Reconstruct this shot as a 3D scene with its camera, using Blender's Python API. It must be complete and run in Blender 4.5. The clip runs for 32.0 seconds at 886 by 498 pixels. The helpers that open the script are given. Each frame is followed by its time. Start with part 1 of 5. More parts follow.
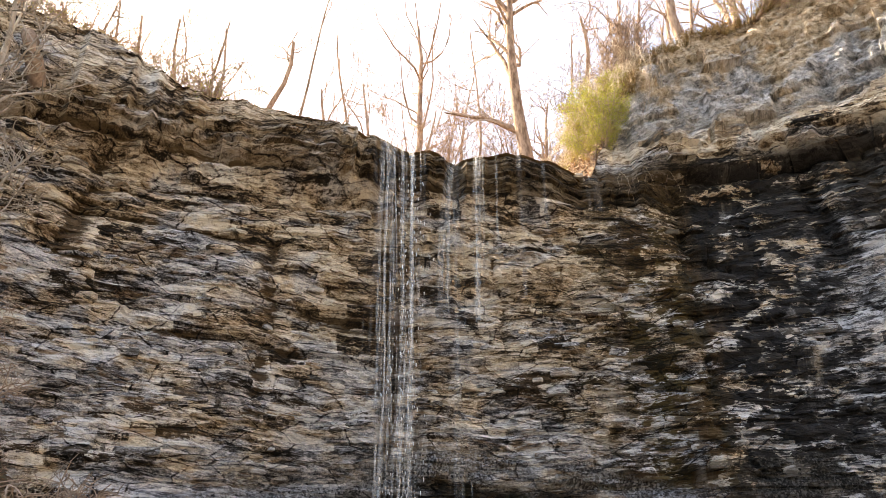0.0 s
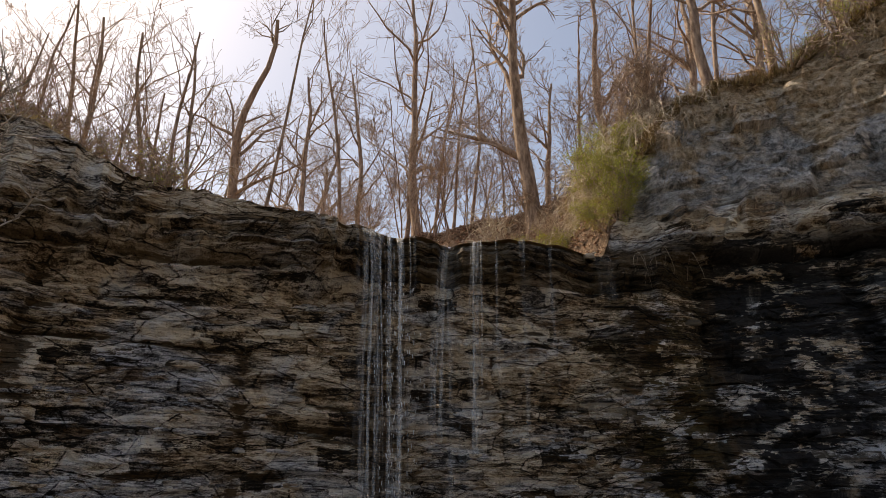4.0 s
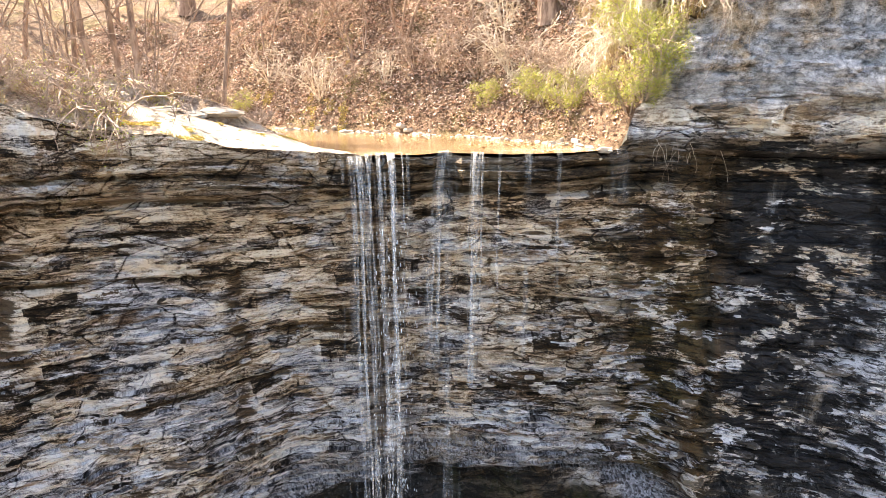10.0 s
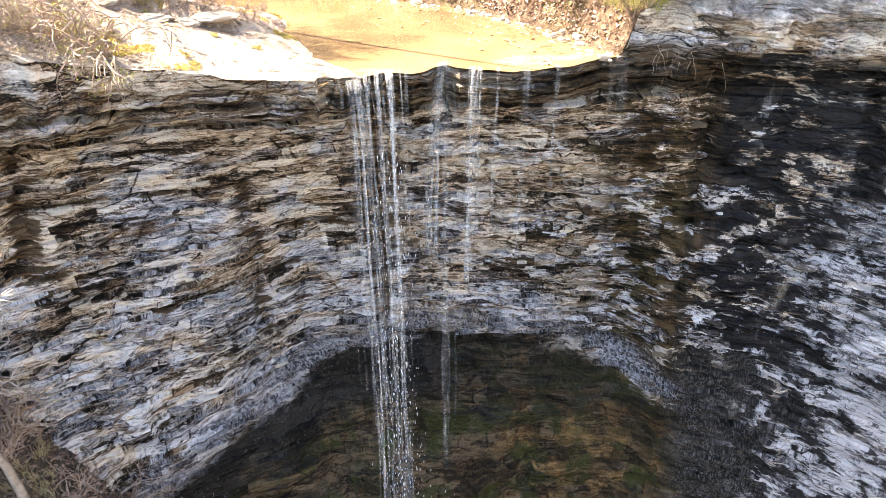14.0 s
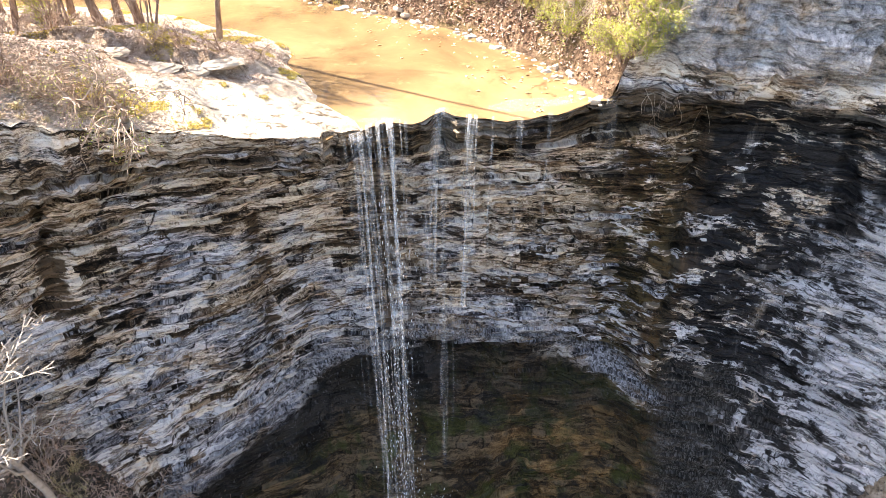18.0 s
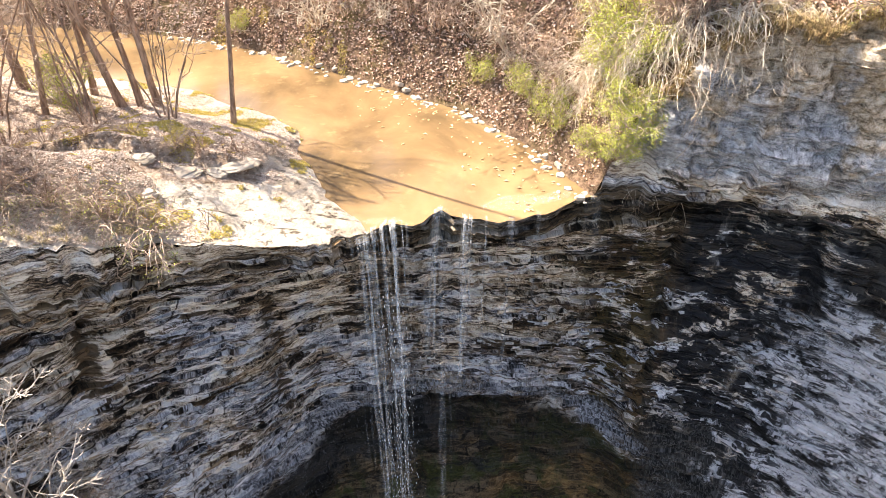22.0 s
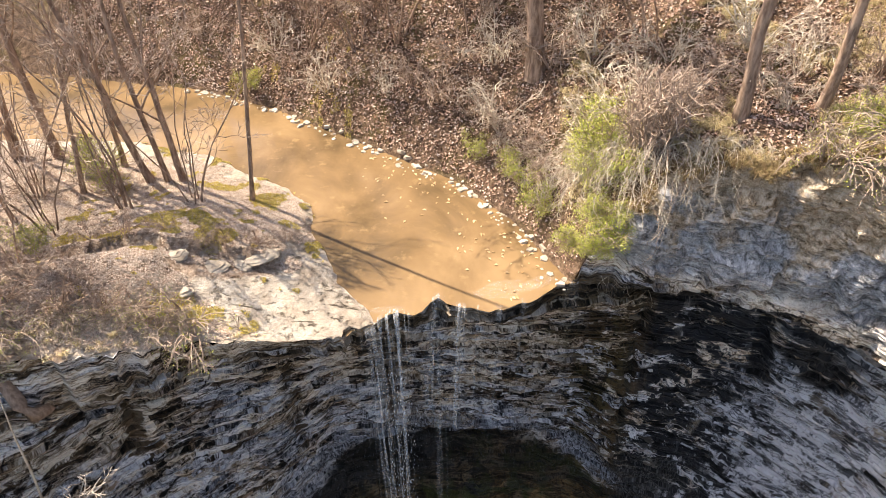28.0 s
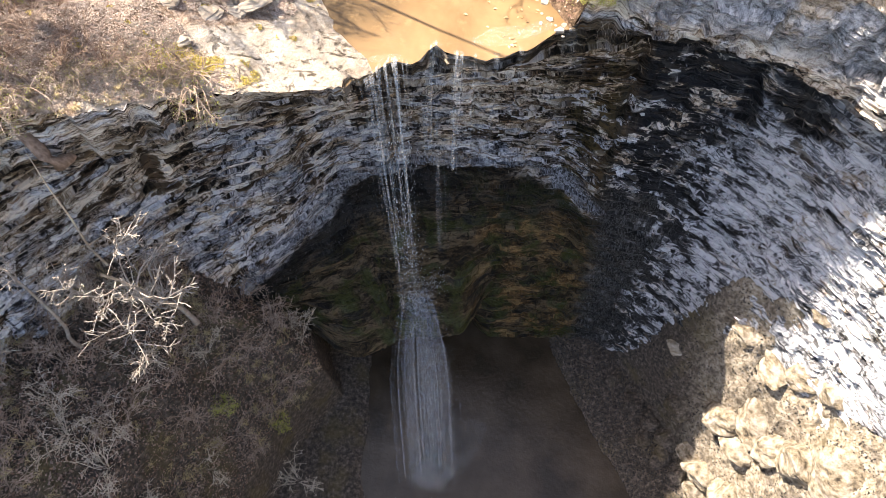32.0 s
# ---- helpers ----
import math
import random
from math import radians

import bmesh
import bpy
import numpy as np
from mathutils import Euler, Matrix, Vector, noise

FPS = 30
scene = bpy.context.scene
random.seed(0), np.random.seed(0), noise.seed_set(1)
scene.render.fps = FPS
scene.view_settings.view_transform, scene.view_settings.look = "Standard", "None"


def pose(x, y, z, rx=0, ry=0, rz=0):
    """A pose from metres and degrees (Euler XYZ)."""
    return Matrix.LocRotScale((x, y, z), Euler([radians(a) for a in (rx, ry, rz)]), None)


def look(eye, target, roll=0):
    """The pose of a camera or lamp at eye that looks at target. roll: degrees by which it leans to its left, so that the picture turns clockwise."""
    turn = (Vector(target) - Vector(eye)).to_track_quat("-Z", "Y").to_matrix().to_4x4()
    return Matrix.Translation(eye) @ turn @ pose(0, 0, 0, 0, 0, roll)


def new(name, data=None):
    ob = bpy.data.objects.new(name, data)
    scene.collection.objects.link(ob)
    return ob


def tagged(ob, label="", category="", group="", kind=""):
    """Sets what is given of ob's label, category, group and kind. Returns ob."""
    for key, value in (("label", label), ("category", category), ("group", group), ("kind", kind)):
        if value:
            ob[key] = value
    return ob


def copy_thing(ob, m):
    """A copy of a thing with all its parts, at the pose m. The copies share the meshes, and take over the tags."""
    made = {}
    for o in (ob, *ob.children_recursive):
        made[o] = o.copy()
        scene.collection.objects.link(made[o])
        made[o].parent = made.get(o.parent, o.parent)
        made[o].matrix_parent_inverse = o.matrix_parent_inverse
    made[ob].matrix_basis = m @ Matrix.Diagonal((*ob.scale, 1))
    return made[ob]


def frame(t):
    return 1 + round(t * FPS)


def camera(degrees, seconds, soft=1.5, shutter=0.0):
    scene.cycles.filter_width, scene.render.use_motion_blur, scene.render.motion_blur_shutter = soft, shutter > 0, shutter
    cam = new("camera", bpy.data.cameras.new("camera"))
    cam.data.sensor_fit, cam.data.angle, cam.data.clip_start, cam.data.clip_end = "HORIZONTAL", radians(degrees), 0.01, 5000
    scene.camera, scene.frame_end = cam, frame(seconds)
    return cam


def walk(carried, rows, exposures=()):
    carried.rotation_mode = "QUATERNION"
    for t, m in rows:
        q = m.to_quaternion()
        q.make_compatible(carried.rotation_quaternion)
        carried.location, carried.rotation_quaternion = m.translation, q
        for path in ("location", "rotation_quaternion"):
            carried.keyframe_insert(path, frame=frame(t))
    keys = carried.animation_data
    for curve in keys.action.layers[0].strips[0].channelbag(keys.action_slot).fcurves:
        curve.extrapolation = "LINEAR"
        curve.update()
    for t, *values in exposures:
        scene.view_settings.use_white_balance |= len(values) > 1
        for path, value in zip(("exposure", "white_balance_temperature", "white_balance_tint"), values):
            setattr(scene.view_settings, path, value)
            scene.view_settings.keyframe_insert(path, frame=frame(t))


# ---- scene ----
cam = camera(65.0, 32.0, soft=0.55)
METRES, EYE, TILT, LEAN, TURN = 22.0, 2.0, 27.0, 0.0, 0.0
ROWS = [
    (0.0, 0.0, 0.0, 0.0, 0.0, 0.0, -0.0),
    (0.5, 0.0003, 0.0094, 0.0165, -0.0, -0.01, 0.01),
    (1.0, 0.0006, 0.0209, 0.0354, -0.04, -0.02, -0.0),
    (1.5, 0.0012, 0.0314, 0.0526, -0.05, -0.03, -0.0),
    (2.0, 0.0021, 0.0423, 0.0704, -0.08, -0.04, -0.0),
    (2.5, 0.0028, 0.0539, 0.0904, -0.11, -0.07, -0.0),
    (4.5, 0.0056, 0.1051, 0.1734, -0.12, -8.94, 0.02),
    (5.0, 0.0053, 0.1191, 0.1936, -0.18, -12.56, 0.02),
    (5.5, 0.0059, 0.1323, 0.2139, -0.17, -15.97, -0.0),
    (6.0, 0.0052, 0.1484, 0.2386, -0.25, -19.58, -0.04),
    (6.5, 0.0054, 0.1613, 0.259, -0.22, -21.88, -0.03),
    (7.0, 0.0053, 0.1746, 0.2798, -0.23, -24.5, -0.05),
    (7.5, 0.0057, 0.1868, 0.2989, -0.22, -26.86, -0.04),
    (8.0, 0.006, 0.2001, 0.3199, -0.23, -29.48, -0.05),
    (8.5, 0.0061, 0.2113, 0.3383, -0.23, -31.86, -0.06),
    (9.0, 0.0064, 0.2234, 0.3583, -0.22, -34.49, -0.07),
    (9.5, 0.0063, 0.2344, 0.3765, -0.26, -36.82, -0.09),
    (10.0, 0.0065, 0.2467, 0.397, -0.26, -39.5, -0.1),
    (10.5, 0.0067, 0.2567, 0.4144, -0.24, -41.89, -0.12),
    (11.0, 0.0059, 0.2669, 0.4317, -0.26, -44.54, -0.14),
    (11.5, 0.0061, 0.2757, 0.4454, -0.26, -46.94, -0.15),
    (12.0, 0.0066, 0.2849, 0.4599, -0.25, -49.89, -0.14),
    (12.5, 0.0071, 0.2926, 0.4715, -0.24, -54.95, -0.14),
    (13.0, 0.0077, 0.2982, 0.481, -0.22, -57.13, -0.15),
    (13.5, 0.0081, 0.3021, 0.4872, -0.21, -57.23, -0.12),
    (14.0, 0.008, 0.3052, 0.4924, -0.22, -57.23, -0.14),
    (14.5, 0.0087, 0.3093, 0.4997, -0.19, -57.21, -0.09),
    (16.5, 0.011, 0.3316, 0.5358, -0.17, -59.9, 0.03),
    (17.0, 0.0112, 0.3365, 0.5439, -0.16, -61.39, 0.02),
    (17.5, 0.0123, 0.3416, 0.552, -0.1, -61.51, 0.07),
    (18.0, 0.0117, 0.3505, 0.5664, -0.15, -61.49, 0.02),
    (18.5, 0.0134, 0.3586, 0.5798, -0.09, -61.52, 0.11),
    (19.0, 0.0136, 0.3664, 0.5937, -0.08, -61.48, 0.11),
    (19.5, 0.0137, 0.3749, 0.6071, -0.09, -61.51, 0.1),
    (20.0, 0.014, 0.3828, 0.6208, -0.1, -61.49, 0.09),
    (20.5, 0.0144, 0.3899, 0.6326, -0.1, -61.51, 0.1),
    (21.0, 0.0146, 0.397, 0.6445, -0.1, -61.5, 0.1),
    (21.5, 0.0151, 0.4037, 0.6549, -0.09, -61.99, 0.11),
    (22.0, 0.015, 0.4111, 0.6663, -0.09, -63.03, 0.1),
    (22.5, 0.0156, 0.4175, 0.6776, -0.06, -64.12, 0.13),
    (23.0, 0.0158, 0.425, 0.69, -0.06, -66.38, 0.12),
    (23.5, 0.016, 0.4321, 0.7016, -0.07, -67.43, 0.11),
    (24.0, 0.0165, 0.4411, 0.7168, -0.06, -67.43, 0.12),
    (24.5, 0.0167, 0.4491, 0.7313, -0.07, -67.39, 0.12),
    (25.0, 0.0173, 0.4574, 0.7461, -0.06, -67.36, 0.13),
    (25.5, 0.0177, 0.4645, 0.758, -0.06, -67.35, 0.13),
    (27.5, 0.0185, 0.4927, 0.8022, -0.02, -67.26, 0.12),
    (28.0, 0.0189, 0.4998, 0.8142, -0.0, -67.21, 0.09),
    (28.5, 0.0192, 0.5064, 0.8249, 0.01, -67.19, 0.09),
    (29.0, 0.0193, 0.5126, 0.8351, 0.01, -69.17, 0.08),
    (29.5, 0.0194, 0.5163, 0.8409, 0.0, -72.53, 0.06),
    (30.0, 0.0196, 0.5193, 0.8458, -0.03, -76.16, 0.04),
    (30.5, 0.0198, 0.5207, 0.8482, -0.04, -79.43, 0.02),
    (31.0, 0.0205, 0.5218, 0.8505, -0.03, -82.99, 0.03),
    (31.5, 0.0211, 0.522, 0.8508, -0.01, -86.31, 0.07),
    (32.0, 0.0217, 0.5218, 0.851, 0.0, -89.91, 0.12),
]
EXPOSURES = [(t, e, k, 12) for t, e, k in ((0.0, 2.70, 8300), (1.0, 2.23, 8280), (2.0, 1.75, 8160), (2.5, 1.64, 8050), (4.5, 0.50, 7590), (5.0, 1.23, 7550), (5.5, 1.81, 7550), (6.5, 2.30, 7548), (8.0, 2.50, 7545), (9.0, 2.70, 7443), (12.0, 3.10, 7238),
             (14.5, 3.11, 7133), (17.0, 2.82, 7028), (19.0, 2.58, 6925), (21.0, 2.35, 6921), (25.0, 1.89, 7013), (28.0, 1.60, 7008), (30.0, 1.43, 6904), (31.0, 1.74, 6802), (32.0, 2.00, 6800))]
walk(cam, [(t, pose(0, 0, EYE, TILT, LEAN, TURN) @ pose(METRES * x, METRES * y, METRES * z, 90 + pitch, roll, yaw)) for t, x, y, z, yaw, pitch, roll in ROWS], EXPOSURES)

# ---- sky and sun ----
SUN_AZ, SUN_EL = 147.0, 50.0  # degrees anticlockwise from +x to the sun, and above the horizon
world = bpy.data.worlds.new("sky")
scene.world = world
world.use_nodes = True
wn = world.node_tree
sky = wn.nodes.new("ShaderNodeTexSky")
sky.sky_type, sky.sun_disc = "NISHITA", False
sky.sun_elevation, sky.sun_rotation = radians(SUN_EL), radians(90 - SUN_AZ)
sky.air_density, sky.dust_density, sky.ozone_density = 1.0, 2.5, 1.0
wn.links.new(sky.outputs["Color"], wn.nodes["Background"].inputs["Color"])
wn.nodes["Background"].inputs["Strength"].default_value = 0.11
sun = new("sun", bpy.data.lights.new("sun", "SUN"))
sun.data.energy, sun.data.angle, sun.data.color = 4.2, radians(0.53), (1.0, 0.93, 0.82)
sa, se = radians(SUN_AZ), radians(SUN_EL)
sun.matrix_world = look((math.cos(sa) * 40, math.sin(sa) * 40, 60), (math.cos(sa) * 40 - math.cos(sa) * math.cos(se), math.sin(sa) * 40 - math.sin(sa) * math.cos(se), 60 - math.sin(se)))


# ---- materials ----
class Mat:
    """A node material in short strokes: every method makes one node and returns its output."""

    def __init__(self, name):
        self.m = bpy.data.materials.new(name)
        self.m.use_nodes = True
        self.t = self.m.node_tree
        self.b = self.t.nodes["Principled BSDF"]
        self.pos = self.t.nodes.new("ShaderNodeNewGeometry").outputs["Position"]

    def put(self, socket, value):
        if isinstance(value, bpy.types.NodeSocket):
            self.t.links.new(value, socket)
        elif isinstance(value, tuple) and len(value) == 3 and socket.type == "RGBA":
            socket.default_value = (*value, 1)
        else:
            socket.default_value = value

    def local(self):
        return self.t.nodes.new("ShaderNodeTexCoord").outputs["Object"]

    def chance(self):
        return self.t.nodes.new("ShaderNodeObjectInfo").outputs["Random"]

    def island(self):
        return self.t.nodes.new("ShaderNodeNewGeometry").outputs["Random Per Island"]

    def scaled(self, v, s, turn=(0, 0, 0)):
        n = self.t.nodes.new("ShaderNodeMapping")
        self.put(n.inputs["Vector"], v)
        n.inputs["Scale"].default_value = s
        n.inputs["Rotation"].default_value = turn
        return n.outputs["Vector"]

    def noise(self, v, scale, detail=4.0, rough=0.55, warp=0.0):
        n = self.t.nodes.new("ShaderNodeTexNoise")
        self.put(n.inputs["Vector"], v)
        n.inputs["Scale"].default_value, n.inputs["Detail"].default_value = scale, detail
        n.inputs["Roughness"].default_value, n.inputs["Distortion"].default_value = rough, warp
        return n.outputs["Fac"]

    def cells(self, v, scale, feature="F1", blocky=False):
        n = self.t.nodes.new("ShaderNodeTexVoronoi")
        n.distance = "CHEBYCHEV" if blocky else "EUCLIDEAN"
        n.feature = feature
        self.put(n.inputs["Vector"], v)
        n.inputs["Scale"].default_value = scale
        return n

    def axis(self, i):
        n = self.t.nodes.new("ShaderNodeSeparateXYZ")
        self.put(n.inputs[0], self.pos)
        return n.outputs[i]

    def math(self, op, a, b=0.0, clamp=False):
        n = self.t.nodes.new("ShaderNodeMath")
        n.operation, n.use_clamp = op, clamp
        self.put(n.inputs[0], a)
        self.put(n.inputs[1], b)
        return n.outputs[0]

    def span(self, v, lo, hi, a=0.0, b=1.0):
        n = self.t.nodes.new("ShaderNodeMapRange")
        n.interpolation_type = "SMOOTHSTEP"
        self.put(n.inputs["Value"], v)
        for key, x in (("From Min", lo), ("From Max", hi), ("To Min", a), ("To Max", b)):
            self.put(n.inputs[key], x)
        return n.outputs["Result"]

    def ramp(self, v, stops):
        n = self.t.nodes.new("ShaderNodeValToRGB")
        self.put(n.inputs["Fac"], v)
        e = n.color_ramp.elements
        while len(e) < len(stops):
            e.new(0.5)
        for el, (p, c) in zip(e, stops):
            el.position, el.color = p, (*c, 1)
        return n.outputs["Color"]

    def mix(self, f, a, b, kind="MIX"):
        n = self.t.nodes.new("ShaderNodeMix")
        n.data_type, n.blend_type = "RGBA", kind
        self.put(n.inputs["Factor"], f)
        self.put(n.inputs[6], a)
        self.put(n.inputs[7], b)
        return n.outputs[2]

    def bump(self, h, strength=0.5, dist=0.02):
        n = self.t.nodes.new("ShaderNodeBump")
        n.inputs["Strength"].default_value, n.inputs["Distance"].default_value = strength, dist
        self.put(n.inputs["Height"], h)
        self.t.links.new(n.outputs["Normal"], self.b.inputs["Normal"])
        return self

    def set(self, **values):
        names = {"color": "Base Color", "rough": "Roughness", "metal": "Metallic", "alpha": "Alpha", "ior": "IOR",
                 "through": "Transmission Weight", "gloss": "Specular IOR Level", "sss": "Subsurface Weight"}
        for key, v in values.items():
            self.put(self.b.inputs[names[key]], v)
        return self


def rock_material(name, bedded):
    m = Mat(name)
    x, y, z = m.axis(0), m.axis(1), m.axis(2)
    if bedded:  # distances along the beds, out of them and up, kept with the cliff
        at = m.t.nodes.new("ShaderNodeAttribute")
        at.attribute_name = "beds"
        m.pos = at.outputs["Vector"]
    warp = m.t.nodes.new("ShaderNodeVectorMath")
    warp.operation = "MULTIPLY_ADD"
    wob = m.t.nodes.new("ShaderNodeTexNoise")
    wob.inputs["Scale"].default_value, wob.inputs["Detail"].default_value = 1.3, 5
    m.put(wob.inputs["Vector"], m.pos)
    m.put(warp.inputs[0], wob.outputs["Color"])
    warp.inputs[1].default_value = (0.22, 0.08, 0.05)
    m.put(warp.inputs[2], m.pos)
    ragged = m.t.nodes.new("ShaderNodeVectorMath")
    ragged.operation = "MULTIPLY_ADD"
    bite = m.t.nodes.new("ShaderNodeTexNoise")
    bite.inputs["Scale"].default_value, bite.inputs["Detail"].default_value, bite.inputs["Roughness"].default_value = 9.0, 6, 0.7
    m.put(bite.inputs["Vector"], m.pos)
    m.put(ragged.inputs[0], bite.outputs["Color"])
    ragged.inputs[1].default_value = (0.05, 0.03, 0.022)
    m.put(ragged.inputs[2], warp.outputs["Vector"])
    p = ragged.outputs["Vector"]
    flat = m.scaled(p, (1, 0.5, 4.6), (0, radians(2), 0))
    flakes = m.cells(flat, 3.2, "F1", True)
    chips = m.cells(m.scaled(p, (1, 0.5, 4.6), (0, radians(-3), 0)), 9.0, "F1", True)
    one = m.t.nodes.new("ShaderNodeSeparateColor")
    m.put(one.inputs[0], flakes.outputs["Color"])
    two = m.t.nodes.new("ShaderNodeSeparateColor")
    m.put(two.inputs[0], chips.outputs["Color"])
    beds = m.noise(m.scaled(p, (0.5, 0.3, 4.0)), 1.7, 9, 0.72, 0.0)
    grain = m.noise(m.scaled(m.pos, (1, 0.6, 2.2)), 15.0, 8, 0.82)
    big = m.noise(m.scaled(m.pos, (1, 1, 2.0)), 0.55, 5, 0.6, 0.8)
    fine = m.noise(m.scaled(m.pos, (1, 0.6, 1.5)), 46.0, 4, 0.8)
    grain = m.math("ADD", m.math("MULTIPLY", grain, 0.5), m.math("MULTIPLY", fine, 0.5))
    lamina = m.noise(m.scaled(p, (0.9, 0.5, 8.0)), 2.2, 8, 0.70)
    tone = m.math("ADD", m.math("ADD", m.math("MULTIPLY", one.outputs[0], 0.10), m.math("MULTIPLY", two.outputs[0], 0.08)), m.math("ADD", m.math("MULTIPLY", lamina, 0.34), m.math("ADD", m.math("MULTIPLY", beds, 0.22), m.math("MULTIPLY", grain, 0.78))))
    tone = m.math("SUBTRACT", tone, 0.255)
    plate = m.cells(m.scaled(p, (1, 0.5, 3.2)), 1.15, "F1", True)
    three = m.t.nodes.new("ShaderNodeSeparateColor")
    m.put(three.inputs[0], plate.outputs["Color"])
    gap = m.span(m.cells(m.scaled(p, (1, 0.5, 3.2)), 1.0, "DISTANCE_TO_EDGE").outputs["Distance"], 0.0, 0.030, 1.0, 0.0)
    tone = m.math("ADD", tone, m.math("MULTIPLY", m.math("SUBTRACT", three.outputs[0], 0.5), 0.15))
    crack = m.math("MAXIMUM", m.span(m.cells(flat, 2.6, "DISTANCE_TO_EDGE").outputs["Distance"], 0.0, 0.045, 0.9, 0.0), m.span(m.cells(m.scaled(p, (1, 1, 5.0)), 8.0, "DISTANCE_TO_EDGE").outputs["Distance"], 0.0, 0.08, 0.55, 0.0))
    crack = m.math("MULTIPLY", crack, m.span(beds, 0.62, 0.42, 0.35, 1.0))
    tone = m.math("SUBTRACT", tone, m.math("ADD", m.math("MULTIPLY", crack, 0.07), m.math("MULTIPLY", m.math("MULTIPLY", gap, m.span(beds, 0.62, 0.42, 0.15, 1.0)), m.span(m.math("ADD", m.math("MULTIPLY", z, 0.5), x), 10.6, 11.4, 0.13, 0.03))))
    # near-black low stops paint the shadow between flakes into the rock
    tan = m.ramp(tone, [(0.33, (0.008, 0.005, 0.003)), (0.41, (0.075, 0.048, 0.028)), (0.46, (0.34, 0.25, 0.165)), (0.51, (0.57, 0.46, 0.34)), (0.58, (0.90, 0.80, 0.66))])
    grey = m.ramp(tone, [(0.33, (0.007, 0.007, 0.008)), (0.41, (0.065, 0.063, 0.070)), (0.46, (0.27, 0.268, 0.285)), (0.51, (0.49, 0.485, 0.50)), (0.58, (0.86, 0.84, 0.82))])
    col = m.mix(m.span(m.math("ADD", big, m.span(z, 9.5, 5.0, 0.0, 0.09)), 0.46, 0.62), tan, grey)
    # rusty seams
    rust = m.noise(m.scaled(p, (0.7, 0.7, 2.8)), 1.3, 7, 0.7, 0.6)
    col = m.mix(m.span(rust, 0.535, 0.63, 0, 0.85), col, m.mix(m.span(tone, 0.38, 0.6), (0.045, 0.024, 0.012), (0.30, 0.18, 0.085)))
    # dark damp patches with ragged rims, and streaks below the seeping rim
    streak = m.noise(m.scaled(m.pos, (1.6, 1.6, 0.25)), 1.0, 7, 0.65, 0.5)
    blot = m.noise(m.scaled(p, (0.55, 0.62, 2.1)), 0.95, 8, 0.66, 0.2)
    damp = m.math("MULTIPLY", m.span(m.math("ADD", blot, m.math("MULTIPLY", m.math("SUBTRACT", tone, 0.45), -0.75)), 0.527, 0.572), 0.97)
    side = m.math("MULTIPLY", m.span(x, 2.4, 4.4), m.span(x, 12.5, 9.0))
    soak = m.math("MULTIPLY", m.math("MULTIPLY", side, m.span(z, 11.7, 11.1)), m.span(streak, 0.24, 0.44, 0.5, 1.0))
    spot = m.noise(m.scaled(p, (0.8, 0.8, 1.5)), 1.5, 6, 0.6, 0.3)
    bare = m.math("ADD", m.math("MULTIPLY", two.outputs[1], 0.09), m.math("ADD", m.math("MULTIPLY", one.outputs[1], 0.12), m.math("MULTIPLY", spot, 0.92)))
    soak = m.math("MULTIPLY", soak, m.span(m.math("ADD", bare, m.span(x, 4.6, 6.0, 0.06, 0.0)), 0.60, 0.66, 1.0, 0.05))
    fall = m.math("MULTIPLY", m.span(m.math("ABSOLUTE", m.math("ADD", x, 0.9)), 0.9, 0.2), m.span(m.math("ADD", streak, m.math("MULTIPLY", blot, 0.5)), 0.70, 0.84, 0, 0.9))
    if bedded:  # open seams and joints: brown seepage stain, and recess shade painted along the grooves
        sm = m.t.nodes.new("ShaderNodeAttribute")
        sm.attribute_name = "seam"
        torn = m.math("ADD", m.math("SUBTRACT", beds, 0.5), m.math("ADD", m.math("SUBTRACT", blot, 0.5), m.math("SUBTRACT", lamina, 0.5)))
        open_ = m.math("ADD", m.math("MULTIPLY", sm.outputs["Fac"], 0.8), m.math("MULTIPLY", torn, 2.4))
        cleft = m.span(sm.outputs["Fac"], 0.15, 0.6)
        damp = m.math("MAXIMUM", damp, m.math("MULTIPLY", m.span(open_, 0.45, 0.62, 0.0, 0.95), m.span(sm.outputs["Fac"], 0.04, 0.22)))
    wet = m.math("MAXIMUM", damp, m.math("MAXIMUM", fall, soak))
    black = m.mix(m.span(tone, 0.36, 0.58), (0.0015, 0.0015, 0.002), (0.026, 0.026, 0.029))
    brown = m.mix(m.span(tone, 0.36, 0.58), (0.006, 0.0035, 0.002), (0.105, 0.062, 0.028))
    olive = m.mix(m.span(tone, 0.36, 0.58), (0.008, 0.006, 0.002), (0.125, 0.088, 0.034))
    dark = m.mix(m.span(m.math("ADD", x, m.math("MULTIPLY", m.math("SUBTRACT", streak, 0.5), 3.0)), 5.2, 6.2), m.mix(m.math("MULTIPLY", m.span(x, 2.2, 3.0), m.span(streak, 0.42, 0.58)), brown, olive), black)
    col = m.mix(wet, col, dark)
    # pale mineral crust further round
    chalk = m.math("MULTIPLY", m.span(x, 5.8, 8.5, 0.35, 1.0), m.span(bare, m.span(x, 6.8, 9.5, 0.60, 0.46), m.span(x, 6.8, 9.5, 0.655, 0.54), 0, 0.9))
    chalk = m.math("MULTIPLY", chalk, m.span(m.math("ADD", m.math("SUBTRACT", z, m.span(x, 8.0, 10.5, 0.0, 3.0)), m.math("MULTIPLY", m.math("SUBTRACT", spot, 0.5), 7.0)), 9.3, 7.8, 0.18, 1.0))
